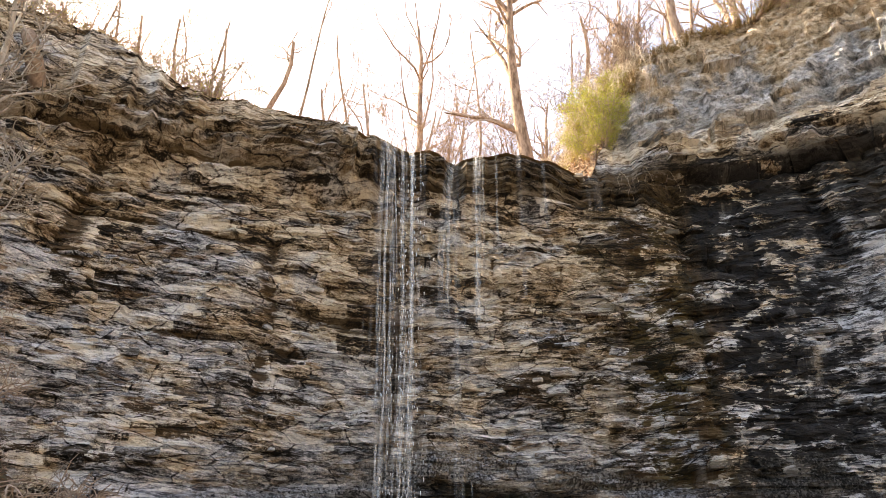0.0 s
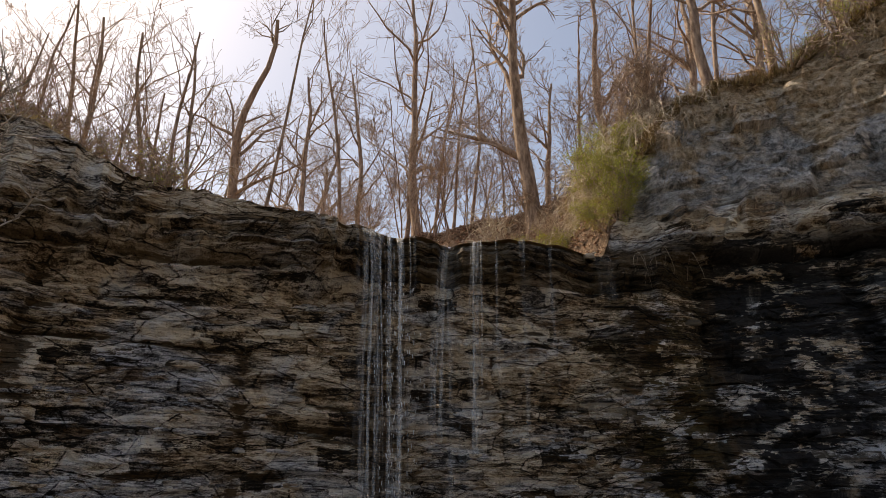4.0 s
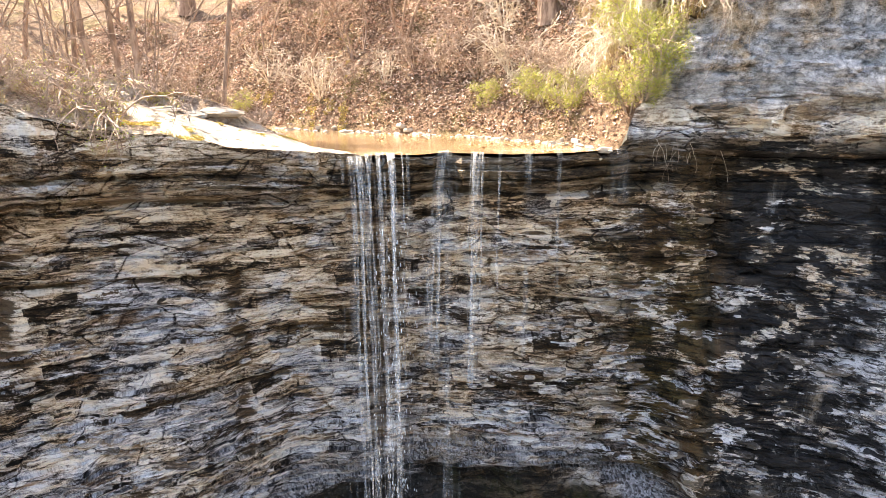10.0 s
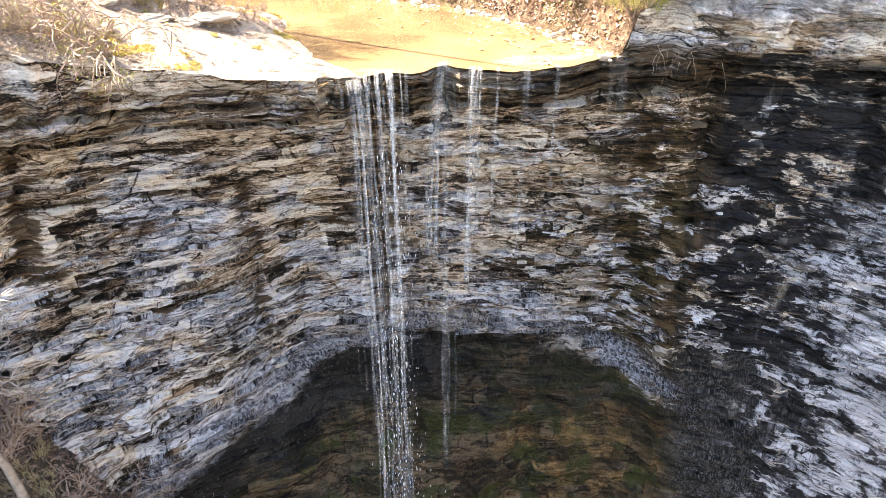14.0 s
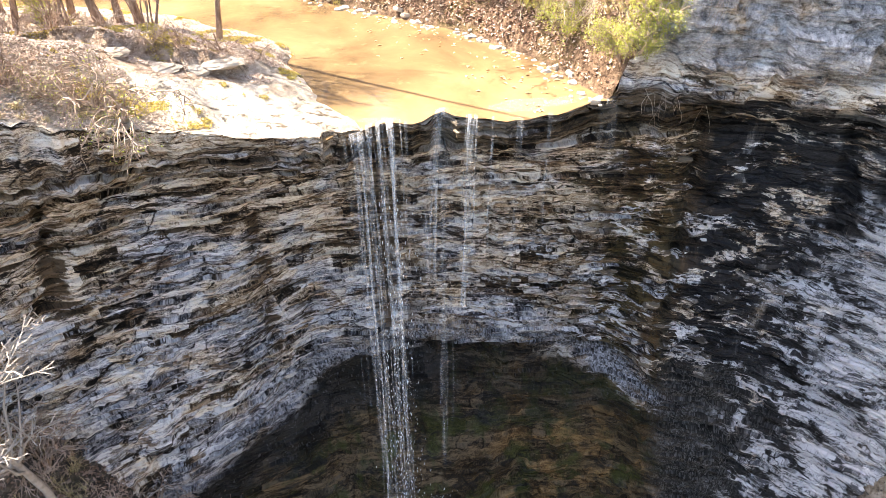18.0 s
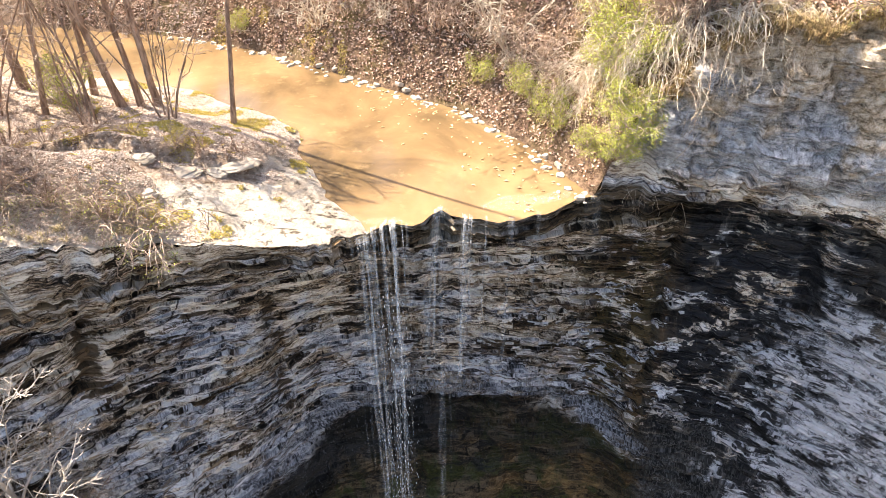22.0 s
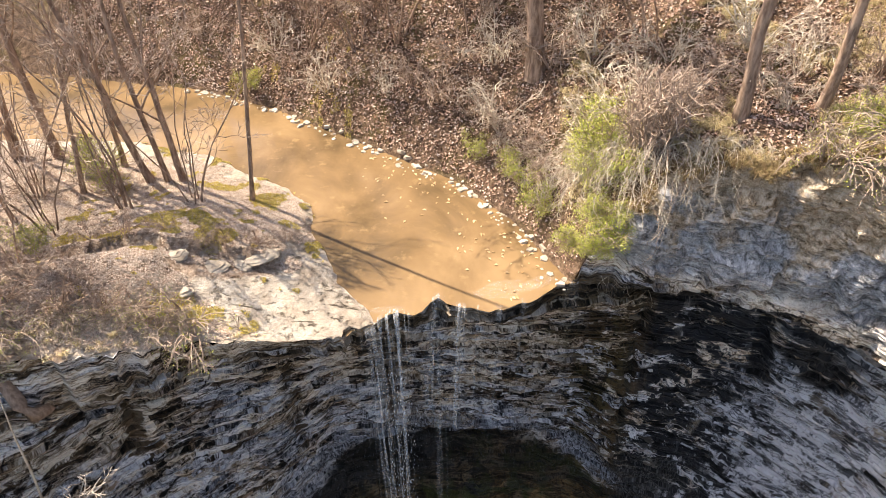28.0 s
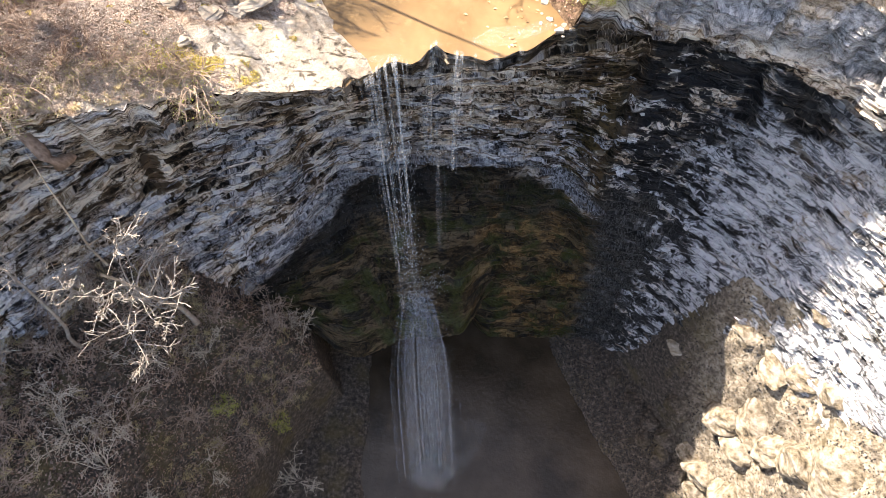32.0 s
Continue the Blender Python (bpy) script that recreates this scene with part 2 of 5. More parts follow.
    chalk = m.math("MULTIPLY", m.math("MULTIPLY", chalk, m.span(x, 5.4, 6.6)), m.span(m.math("ADD", blot, m.span(x, 7.5, 10.0, 0.0, 0.10)), 0.43, 0.55, 0.12, 1.0))
    if bedded:
        chalk = m.math("MULTIPLY", chalk, m.math("SUBTRACT", 1.0, cleft))
    col = m.mix(m.math("MULTIPLY", chalk, m.span(z, 12.0, 10.8)), col, m.mix(m.span(tone, 0.40, 0.50), (0.09, 0.092, 0.10), (0.62, 0.62, 0.635)))
    # the till-like upper wall: lumpier, warmer
    up = m.math("MULTIPLY", m.span(z, 11.7, 12.3), m.span(x, 3.0, 5.0))
    lump = m.math("ADD", m.math("MULTIPLY", m.noise(m.scaled(m.pos, (1, 1, 1.4)), 6.0, 10, 0.88), 0.92), m.math("MULTIPLY", tone, 0.09))
    shale = m.ramp(lump, [(0.38, (0.03, 0.028, 0.028)), (0.45, (0.27, 0.265, 0.27)), (0.53, (0.50, 0.492, 0.495)), (0.62, (0.80, 0.78, 0.77))])
    till = m.ramp(lump, [(0.38, (0.04, 0.027, 0.016)), (0.45, (0.32, 0.235, 0.15)), (0.53, (0.56, 0.45, 0.33)), (0.64, (0.82, 0.73, 0.60))])
    warm = m.span(m.math("ADD", m.noise(m.pos, 0.9, 5, 0.6), m.span(z, 12.4, 15.0, -0.10, 0.16)), 0.44, 0.60)
    split = m.span(m.math("ABSOLUTE", m.math("SUBTRACT", m.noise(m.scaled(m.pos, (1, 1, 2.6)), 1.1, 9, 0.7), 0.5)), 0.0, 0.012, 0.6, 0.0)
    col = m.mix(m.math("MULTIPLY", up, m.span(z, 12.2, 12.8, 0.65, 1.0)), col, m.mix(split, m.mix(warm, shale, till), (0.03, 0.022, 0.015)))
    # the brown rim bed
    rim = m.math("MULTIPLY", m.math("MULTIPLY", m.span(z, 10.3, 10.55), m.span(z, 11.5, 11.2)), m.span(x, 6.0, 4.5))
    col = m.mix(m.math("MULTIPLY", rim, m.span(beds, 0.40, 0.60, 0.85, 0.2)), col, m.mix(m.span(tone, 0.37, 0.58), (0.012, 0.007, 0.004), (0.26, 0.175, 0.095)))
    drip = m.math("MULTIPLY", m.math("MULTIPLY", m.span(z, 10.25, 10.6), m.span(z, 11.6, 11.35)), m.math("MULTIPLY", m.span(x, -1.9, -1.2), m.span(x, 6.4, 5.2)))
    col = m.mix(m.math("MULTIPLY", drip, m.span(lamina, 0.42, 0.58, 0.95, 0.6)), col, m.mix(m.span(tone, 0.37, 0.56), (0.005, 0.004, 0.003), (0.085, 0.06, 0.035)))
    # the soft, mossy beds under the arch, darkened by painted alcove shade, and the band of drip-washed chips over it
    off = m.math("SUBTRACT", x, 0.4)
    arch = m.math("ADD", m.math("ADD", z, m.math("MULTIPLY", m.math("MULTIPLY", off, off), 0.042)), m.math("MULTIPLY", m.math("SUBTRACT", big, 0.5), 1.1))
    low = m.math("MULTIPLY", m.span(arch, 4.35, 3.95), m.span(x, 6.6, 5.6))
    band = m.math("MULTIPLY", m.math("MULTIPLY", m.span(arch, 5.05, 4.6), m.span(arch, 4.1, 4.35)), m.math("MULTIPLY", m.span(x, 7.0, 5.4), m.span(x, -7.5, -5.0)))
    chip = m.cells(m.pos, 30.0).outputs["Color"]
    chips_ = m.mix(m.span(chip, 0.2, 0.9), (0.03, 0.032, 0.038), (0.42, 0.43, 0.46))
    col = m.mix(m.math("MULTIPLY", band, m.span(m.math("ADD", blot, grain), 0.90, 1.06, 0.1, 0.9)), col, chips_)
    moss = m.noise(m.pos, 1.1, 6, 0.65)
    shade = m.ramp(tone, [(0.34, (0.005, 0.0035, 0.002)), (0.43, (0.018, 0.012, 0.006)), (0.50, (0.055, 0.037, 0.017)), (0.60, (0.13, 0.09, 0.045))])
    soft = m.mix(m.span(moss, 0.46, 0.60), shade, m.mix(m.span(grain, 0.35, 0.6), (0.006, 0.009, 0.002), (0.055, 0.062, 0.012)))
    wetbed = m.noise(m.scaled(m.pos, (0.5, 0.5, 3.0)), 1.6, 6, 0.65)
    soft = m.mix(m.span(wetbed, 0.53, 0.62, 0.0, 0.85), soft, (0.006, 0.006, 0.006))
    # orange-brown patches, brightened to paint in the alcove's lit right side
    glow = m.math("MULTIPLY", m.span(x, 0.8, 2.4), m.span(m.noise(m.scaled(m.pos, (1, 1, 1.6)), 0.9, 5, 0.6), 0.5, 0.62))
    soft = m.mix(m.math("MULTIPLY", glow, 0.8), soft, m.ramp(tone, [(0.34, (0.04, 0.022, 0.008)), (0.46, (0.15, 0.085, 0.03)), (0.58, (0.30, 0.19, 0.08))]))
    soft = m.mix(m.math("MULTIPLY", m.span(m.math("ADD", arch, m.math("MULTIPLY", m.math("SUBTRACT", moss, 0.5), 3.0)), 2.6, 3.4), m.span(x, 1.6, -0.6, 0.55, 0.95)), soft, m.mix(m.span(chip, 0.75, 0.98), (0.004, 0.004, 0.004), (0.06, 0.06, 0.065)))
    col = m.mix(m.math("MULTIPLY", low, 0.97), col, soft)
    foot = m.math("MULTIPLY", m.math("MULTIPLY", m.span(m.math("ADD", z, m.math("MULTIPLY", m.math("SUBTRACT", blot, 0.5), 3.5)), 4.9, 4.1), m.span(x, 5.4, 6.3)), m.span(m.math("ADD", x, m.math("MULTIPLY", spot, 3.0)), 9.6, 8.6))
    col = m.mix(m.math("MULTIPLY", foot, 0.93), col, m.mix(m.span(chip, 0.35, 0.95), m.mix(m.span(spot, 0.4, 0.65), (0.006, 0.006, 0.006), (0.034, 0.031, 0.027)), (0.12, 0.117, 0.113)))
    col = m.mix(m.span(m.chance(), 0.0, 1.0, 0.0, 0.35), col, (0.30, 0.265, 0.22))
    rough = m.span(wet, 0.0, 1.0, 0.92, 0.50)
    h = m.math("ADD", m.math("ADD", m.math("MULTIPLY", one.outputs[2], 0.5), m.math("MULTIPLY", two.outputs[2], 0.32)), m.math("ADD", m.math("MULTIPLY", grain, 0.45), m.math("ADD", m.math("MULTIPLY", three.outputs[2], 0.6), m.math("SUBTRACT", beds, m.math("MULTIPLY", gap, 0.6)))))
    lumpy = m.math("ADD", m.math("MULTIPLY", m.noise(m.scaled(m.pos, (1, 1, 2.0)), 3.2, 9, 0.75), 1.5), m.math("MULTIPLY", split, -0.5))
    h = m.math("ADD", m.math("MULTIPLY", h, m.math("SUBTRACT", 1.0, m.math("MULTIPLY", up, 0.85))), m.math("MULTIPLY", lumpy, up))
    return m.set(color=col, rough=rough, gloss=m.span(wet, 0.0, 1.0, 0.03, 0.08)).bump(h, 0.9, 0.07).m


def soil_material():
    m = Mat("leaf_mould_and_bedrock")
    n1, n2, n3 = m.noise(m.pos, 0.7, 6, 0.6), m.noise(m.pos, 6.0, 6, 0.7), m.noise(m.pos, 30, 3, 0.6)
    col = m.ramp(n2, [(0.3, (0.03, 0.018, 0.012)), (0.46, (0.10, 0.062, 0.040)), (0.58, (0.19, 0.125, 0.083)), (0.75, (0.34, 0.245, 0.17))])
    col = m.mix(m.span(n1, 0.5, 0.68, 0, 0.5), col, (0.12, 0.105, 0.025))
    col = m.mix(m.span(n3, 0.45, 0.7, 0, 0.4), col, (0.34, 0.24, 0.16))
    # ground colour mixed paler over the left bank, by x and y
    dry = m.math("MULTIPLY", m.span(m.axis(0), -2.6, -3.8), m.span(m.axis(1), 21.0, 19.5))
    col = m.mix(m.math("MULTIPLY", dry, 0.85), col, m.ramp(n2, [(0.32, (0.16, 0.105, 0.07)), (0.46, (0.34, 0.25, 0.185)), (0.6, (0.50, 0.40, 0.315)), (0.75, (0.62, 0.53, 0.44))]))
    rock = m.noise(m.scaled(m.pos, (1, 1, 4)), 1.6, 7, 0.65)
    slab = m.ramp(rock, [(0.3, (0.26, 0.20, 0.15)), (0.5, (0.48, 0.41, 0.33)), (0.7, (0.62, 0.56, 0.48))])
    seam = m.math("MAXIMUM", m.span(m.noise(m.scaled(m.pos, (0.5, 2.2, 1), (0, 0, 0.5)), 2.2, 8, 0.7, 0.8), 0.35, 0.42, 0.8, 0.0), m.span(m.noise(m.pos, 3.4, 8, 0.75), 0.36, 0.42, 0.6, 0.0))
    slab = m.mix(m.span(n3, 0.3, 0.7, 0, 0.4), m.mix(seam, slab, (0.05, 0.035, 0.022)), (0.28, 0.22, 0.16))
    at = m.t.nodes.new("ShaderNodeAttribute")
    at.attribute_name = "bedrock"
    edge = m.math("ADD", at.outputs["Fac"], m.math("MULTIPLY", m.math("SUBTRACT", m.math("ADD", m.math("MULTIPLY", n2, 0.5), m.math("MULTIPLY", n1, 0.5)), 0.5), 1.6))
    col = m.mix(m.span(edge, 0.4, 0.6), col, slab)
    return m.set(color=col, rough=0.95, gloss=0.1).bump(m.math("ADD", m.math("SUBTRACT", n2, seam), m.math("MULTIPLY", n3, 0.5)), 1.0, 0.09).m


def slab_material():
    m = Mat("sunlit_bedrock")
    n1, n2 = m.noise(m.scaled(m.pos, (1, 1, 4)), 1.6, 7, 0.65), m.noise(m.pos, 22, 4, 0.7)
    col = m.ramp(n1, [(0.3, (0.20, 0.15, 0.10)), (0.5, (0.44, 0.37, 0.29)), (0.7, (0.60, 0.53, 0.45))])
    col = m.mix(m.span(n2, 0.3, 0.7, 0, 0.5), col, (0.36, 0.30, 0.22))
    return m.set(color=col, rough=0.9).bump(m.math("ADD", n1, m.math("MULTIPLY", n2, 0.3)), 0.8, 0.03).m


def water_material():
    m = Mat("silty_creek_water")
    n1 = m.noise(m.scaled(m.pos, (1, 0.8, 1), (0, 0, 0.6)), 0.42, 5, 0.55, 0.5)
    n2 = m.noise(m.pos, 2.6, 5, 0.6)
    col = m.ramp(n1, [(0.32, (0.095, 0.063, 0.032)), (0.5, (0.18, 0.114, 0.056)), (0.68, (0.26, 0.168, 0.085))])
    col = m.mix(m.span(n2, 0.55, 0.75, 0, 0.35), col, (0.36, 0.24, 0.12))
    rip = m.noise(m.scaled(m.pos, (1, 1.6, 1)), 5.0, 4, 0.5)
    return m.set(color=col, rough=0.10, gloss=0.5, ior=1.33).bump(rip, 0.25, 0.02).m


def pool_material():
    m = Mat("brown_plunge_pool_water")
    n = m.noise(m.pos, 0.6, 4, 0.5)
    col = m.ramp(n, [(0.35, (0.035, 0.026, 0.017)), (0.65, (0.075, 0.056, 0.037))])
    return m.set(color=col, rough=0.12, ior=1.33).bump(m.noise(m.pos, 7.0, 4, 0.55), 0.5, 0.03).m


def falling_water_material(name, density, most):
    m = Mat(name)
    a = m.noise(m.scaled(m.pos, (7, 7, 0.6)), 1.6, 4, 0.6, 0.0)
    fine = m.noise(m.scaled(m.pos, (34, 34, 2.6)), 1.6, 4, 0.7)
    al = m.span(m.math("ADD", m.math("MULTIPLY", a, 0.45), m.math("MULTIPLY", fine, 0.55)), 0.50 - density * 0.7, 0.80 - density * 0.5, 0.0, most)
    return m.set(color=(0.80, 0.79, 0.77), rough=0.5, alpha=al, ior=1.33, gloss=0.3).m


def plain(name, c1, c2, scale=8.0, rough=0.9, relief=0.02, stretch=(1, 1, 1), local=False):
    m = Mat(name)
    v = m.scaled(m.local() if local else m.pos, stretch)
    n = m.noise(v, scale, 5, 0.65)
    tone = m.chance()
    col = m.mix(m.span(n, 0.3, 0.7), c1, c2)
    col = m.mix(m.span(tone, 0, 1, 0.0, 0.35), col, c1)
    return m.set(color=col, rough=rough, gloss=0.3).bump(n, 0.7, relief).m


def leaf_material(name, colours, rough=0.7):
    m = Mat(name)
    k = m.island()
    step = 1.0 / max(1, len(colours) - 1)
    col = m.ramp(k, [(i * step, c) for i, c in enumerate(colours)])
    return m.set(color=col, rough=rough, gloss=0.3).m


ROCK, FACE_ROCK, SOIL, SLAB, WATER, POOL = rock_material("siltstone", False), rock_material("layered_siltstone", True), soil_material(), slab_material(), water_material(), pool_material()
FALL = falling_water_material("falling_water", 0.17, 0.42)
VEIL = falling_water_material("thin_falling_water", 0.13, 0.20)
FOAM = falling_water_material("foam", 0.10, 0.8)
MIST = falling_water_material("drifting_spray", 0.24, 0.075)
DROPS = plain("water_drops", (0.85, 0.87, 0.9), (0.7, 0.75, 0.8), 5, 0.2, 0.0)
BLEACHED = plain("bleached_dead_wood", (0.28, 0.235, 0.19), (0.48, 0.42, 0.36), 5, 0.9, 0.0, (1, 1, 1), True)
BARK = plain("grey_brown_bark", (0.15, 0.095, 0.065), (0.46, 0.33, 0.24), 9, 0.95, 0.03, (1, 1, 0.25), True)
TWIG = plain("bare_twigs", (0.22, 0.15, 0.11), (0.52, 0.41, 0.32), 5, 0.9, 0.0, (1, 1, 1), True)
PALE = plain("pale_dry_stems", (0.42, 0.34, 0.25), (0.70, 0.62, 0.50), 5, 0.9, 0.0, (1, 1, 1), True)
LITTER = leaf_material("fallen_leaves", [(0.11, 0.055, 0.036), (0.42, 0.26, 0.18), (0.66, 0.50, 0.39), (0.24, 0.12, 0.08), (0.76, 0.66, 0.56)])
PALELITTER = leaf_material("pale_fallen_leaves", [(0.24, 0.15, 0.10), (0.52, 0.40, 0.31), (0.62, 0.51, 0.41), (0.38, 0.26, 0.19), (0.68, 0.59, 0.49)])
DARKLITTER = leaf_material("damp_fallen_leaves", [(0.06, 0.04, 0.028), (0.24, 0.15, 0.10), (0.40, 0.29, 0.22), (0.14, 0.10, 0.08)])
DRIFT = leaf_material("drifting_leaves", [(0.38, 0.24, 0.11), (0.58, 0.42, 0.24), (0.30, 0.17, 0.07)])
SPROUT = leaf_material("spring_leaves", [(0.30, 0.34, 0.05), (0.52, 0.50, 0.10), (0.26, 0.32, 0.05), (0.48, 0.44, 0.12)])
MOSS = leaf_material("yellow_green_moss", [(0.20, 0.14, 0.03), (0.56, 0.44, 0.10), (0.36, 0.27, 0.07), (0.60, 0.48, 0.18), (0.45, 0.36, 0.06)])
DRYGRASS = leaf_material("dry_grass", [(0.36, 0.28, 0.13), (0.55, 0.45, 0.25), (0.28, 0.19, 0.09)])
TURF = leaf_material("dry_brown_turf", [(0.10, 0.06, 0.03), (0.26, 0.17, 0.08), (0.40, 0.29, 0.15), (0.16, 0.13, 0.03)])
GRAVEL = leaf_material("dark_shale_chips", [(0.012, 0.011, 0.010), (0.035, 0.031, 0.027), (0.09, 0.08, 0.07), (0.02, 0.018, 0.016)])


# ---- mesh tools ----
def hashed(*k):
    """Repeatable random numbers in 0..1 from integer arrays."""
    h = np.zeros(np.broadcast(*k).shape, np.uint64)
    for i, a in enumerate(k):
        h = (h ^ (np.asarray(a).astype(np.int64).astype(np.uint64) * np.uint64(0x9E3779B97F4A7C15 + 2 * i))) * np.uint64(0xBF58476D1CE4E5B9)
        h = h ^ (h >> np.uint64(29))
    h = h * np.uint64(0x94D049BB133111EB)
    return ((h ^ (h >> np.uint64(31))) >> np.uint64(40)).astype(float) / float(1 << 24)


def value_noise(x, y, z=0.0):
    x, y, z = np.broadcast_arrays(np.asarray(x, float), np.asarray(y, float), np.asarray(z, float))
    i, j, k = np.floor(x), np.floor(y), np.floor(z)
    f, g, h = x - i, y - j, z - k
    f, g, h = f * f * (3 - 2 * f), g * g * (3 - 2 * g), h * h * (3 - 2 * h)
    out = 0
    for a in (0, 1):
        for b in (0, 1):
            for c in (0, 1):
                out = out + hashed(i + a, j + b, k + c) * (f if a else 1 - f) * (g if b else 1 - g) * (h if c else 1 - h)
    return out


def fbm(x, y, z=0.0, octaves=4):
    out, amp, total = 0.0, 1.0, 0.0
    for o in range(octaves):
        out = out + amp * value_noise(np.asarray(x) * 2 ** o + 17 * o, np.asarray(y) * 2 ** o, np.asarray(z) * 2 ** o)
        total, amp = total + amp, amp * 0.5
    return out / total * 2 - 1


def smooth(v, lo, hi):
    s = np.clip((np.asarray(v, float) - lo) / (hi - lo), 0, 1)
    return s * s * (3 - 2 * s)


def raw_mesh(name, verts, faces, material, shade=False):
    """A mesh from an (n, 3) array and an (m, 3 or 4) array of corners."""
    verts, faces = np.asarray(verts, np.float32), np.asarray(faces, np.int32)
    me = bpy.data.meshes.new(name)
    k = faces.shape[1]
    me.vertices.add(len(verts))
    me.vertices.foreach_set("co", verts.ravel())
    me.loops.add(faces.size)
    me.loops.foreach_set("vertex_index", faces.ravel())
    me.polygons.add(len(faces))
    me.polygons.foreach_set("loop_start", np.arange(0, faces.size, k, dtype=np.int32))
    me.polygons.foreach_set("use_smooth", np.full(len(faces), shade, bool))
    me.update(calc_edges=True)
    me.validate()
    me.materials.append(material)
    return me


def grid_faces(nu, nv):
    i = np.arange((nu - 1) * (nv - 1))
    a = (i // (nv - 1)) * nv + i % (nv - 1)
    return np.stack([a, a + nv, a + nv + 1, a + 1], 1)


def thing(name, label, category, group="", kind="", at=(0, 0, 0)):
    ob = new(name)
    ob.location = at
    ob.empty_display_size = 0.1
    return tagged(ob, label, category, group, kind)


def piece(name, mesh, parent, label="", m=None):
    ob = new(name, mesh)
    ob.parent = parent
    if m is not None:
        ob.matrix_basis = m
    if label:
        ob["label"] = label
    return ob


def tubes(paths, sides):
    """Tapered tubes along paths [(points, radii)], as vertices and quads."""
    V, F, base = [], [], 0
    for pts, rad in paths:
        pts, rad = np.asarray(pts, float), np.asarray(rad, float)
        d = np.gradient(pts, axis=0)
        d /= np.linalg.norm(d, axis=1)[:, None] + 1e-9
        ref = np.where(np.abs(d[:, 2:3]) < 0.9, np.array([[0, 0, 1.0]]), np.array([[1.0, 0, 0]]))
        a = np.cross(d, ref)
        a /= np.linalg.norm(a, axis=1)[:, None] + 1e-9
        b = np.cross(d, a)
        ang = np.arange(sides) * 2 * np.pi / sides
        ring = pts[:, None] + rad[:, None, None] * (np.cos(ang)[None, :, None] * a[:, None] + np.sin(ang)[None, :, None] * b[:, None])
        n = len(pts)
        V.append(ring.reshape(-1, 3))
        i, j = np.meshgrid(np.arange(n - 1), np.arange(sides), indexing="ij")
        i, j = i.ravel(), j.ravel()
        F.append(base + np.stack([i * sides + j, i * sides + (j + 1) % sides, (i + 1) * sides + (j + 1) % sides, (i + 1) * sides + j], 1))
        base += n * sides
    return np.concatenate(V), np.concatenate(F)


def leaves(points, size, rng, flat=0.6):
    """Small bent leaves, two quads each, lying or hanging at the points."""
    n = len(points)
    yaw, tip, roll = rng.uniform(0, 6.28, n), rng.normal(0, flat, n), rng.normal(0, flat, n)
    s = size * rng.uniform(0.6, 1.3, n)
    e1 = np.stack([np.cos(yaw) * np.cos(tip), np.sin(yaw) * np.cos(tip), np.sin(tip)], 1)
    e2 = np.stack([-np.sin(yaw) * np.cos(roll), np.cos(yaw) * np.cos(roll), np.sin(roll)], 1)
    up = np.cross(e1, e2)
    s = s[:, None]
    c = [points - e1 * s, points - e2 * s * 0.55 + up * s * 0.3, points + e1 * s, points + e2 * s * 0.55 + up * s * 0.3]
    V = np.stack(c, 1).reshape(-1, 3)
    k = np.arange(n)[:, None] * 4
    F = np.concatenate([k + np.array([[0, 1, 2]]), k + np.array([[0, 2, 3]])])
    return V, F


# ---- the plan: cliff line, banks, ground ----
def spline(points, step):
    p = np.array(points, float)
    p = np.vstack([2 * p[0] - p[1], p, 2 * p[-1] - p[-2]])
    out = []
    for i in range(1, len(p) - 2):
        t = np.linspace(0, 1, 60, endpoint=False)[:, None]
        out.append(0.5 * (2 * p[i] + (p[i + 1] - p[i - 1]) * t + (2 * p[i - 1] - 5 * p[i] + 4 * p[i + 1] - p[i + 2]) * t ** 2 + (3 * p[i] - p[i - 1] - 3 * p[i + 1] + p[i + 2]) * t ** 3))
    q = np.vstack(out + [p[-2:-1]])
    s = np.concatenate([[0], np.cumsum(np.linalg.norm(np.diff(q, axis=0), axis=1))])
    u = step(s[-1])
    return np.stack([np.interp(u, s, q[:, 0]), np.interp(u, s, q[:, 1])], 1), u


CLIFF_LINE = [(-19, -30), (-16.5, -6), (-14.2, 3), (-12, 7), (-9.6, 10), (-7.6, 11.6), (-6.2, 12.6), (-4.2, 13.2), (-2.2, 14.1), (0.5, 14.4),
              (3, 14.5), (5, 14.5), (6.5, 14.2), (8, 13.7), (9.5, 12.6), (10.9, 11), (12.6, 8), (14.5, 3), (17, -6), (20, -30)]
BANK_R = np.array([(4.9, 12.0), (3.5, 14.2), (2.25, 16.7), (0.7, 18.6), (-2.1, 20.6), (-5.5, 23.0), (-8.5, 24.4), (-14, 25.5), (-24, 27), (-60, 30)])
BANK_L = np.array([(-0.9, 12.2), (-1.3, 13.3), (-2.2, 14.3), (-2.8, 15.6), (-3.3, 17.5), (-4.1, 18.3), (-5.5, 19.2), (-6.9, 20.1), (-9.3, 20.9), (-14, 21.2), (-60, 23)])
WATER_Z, HILL = 11.22, 0.72


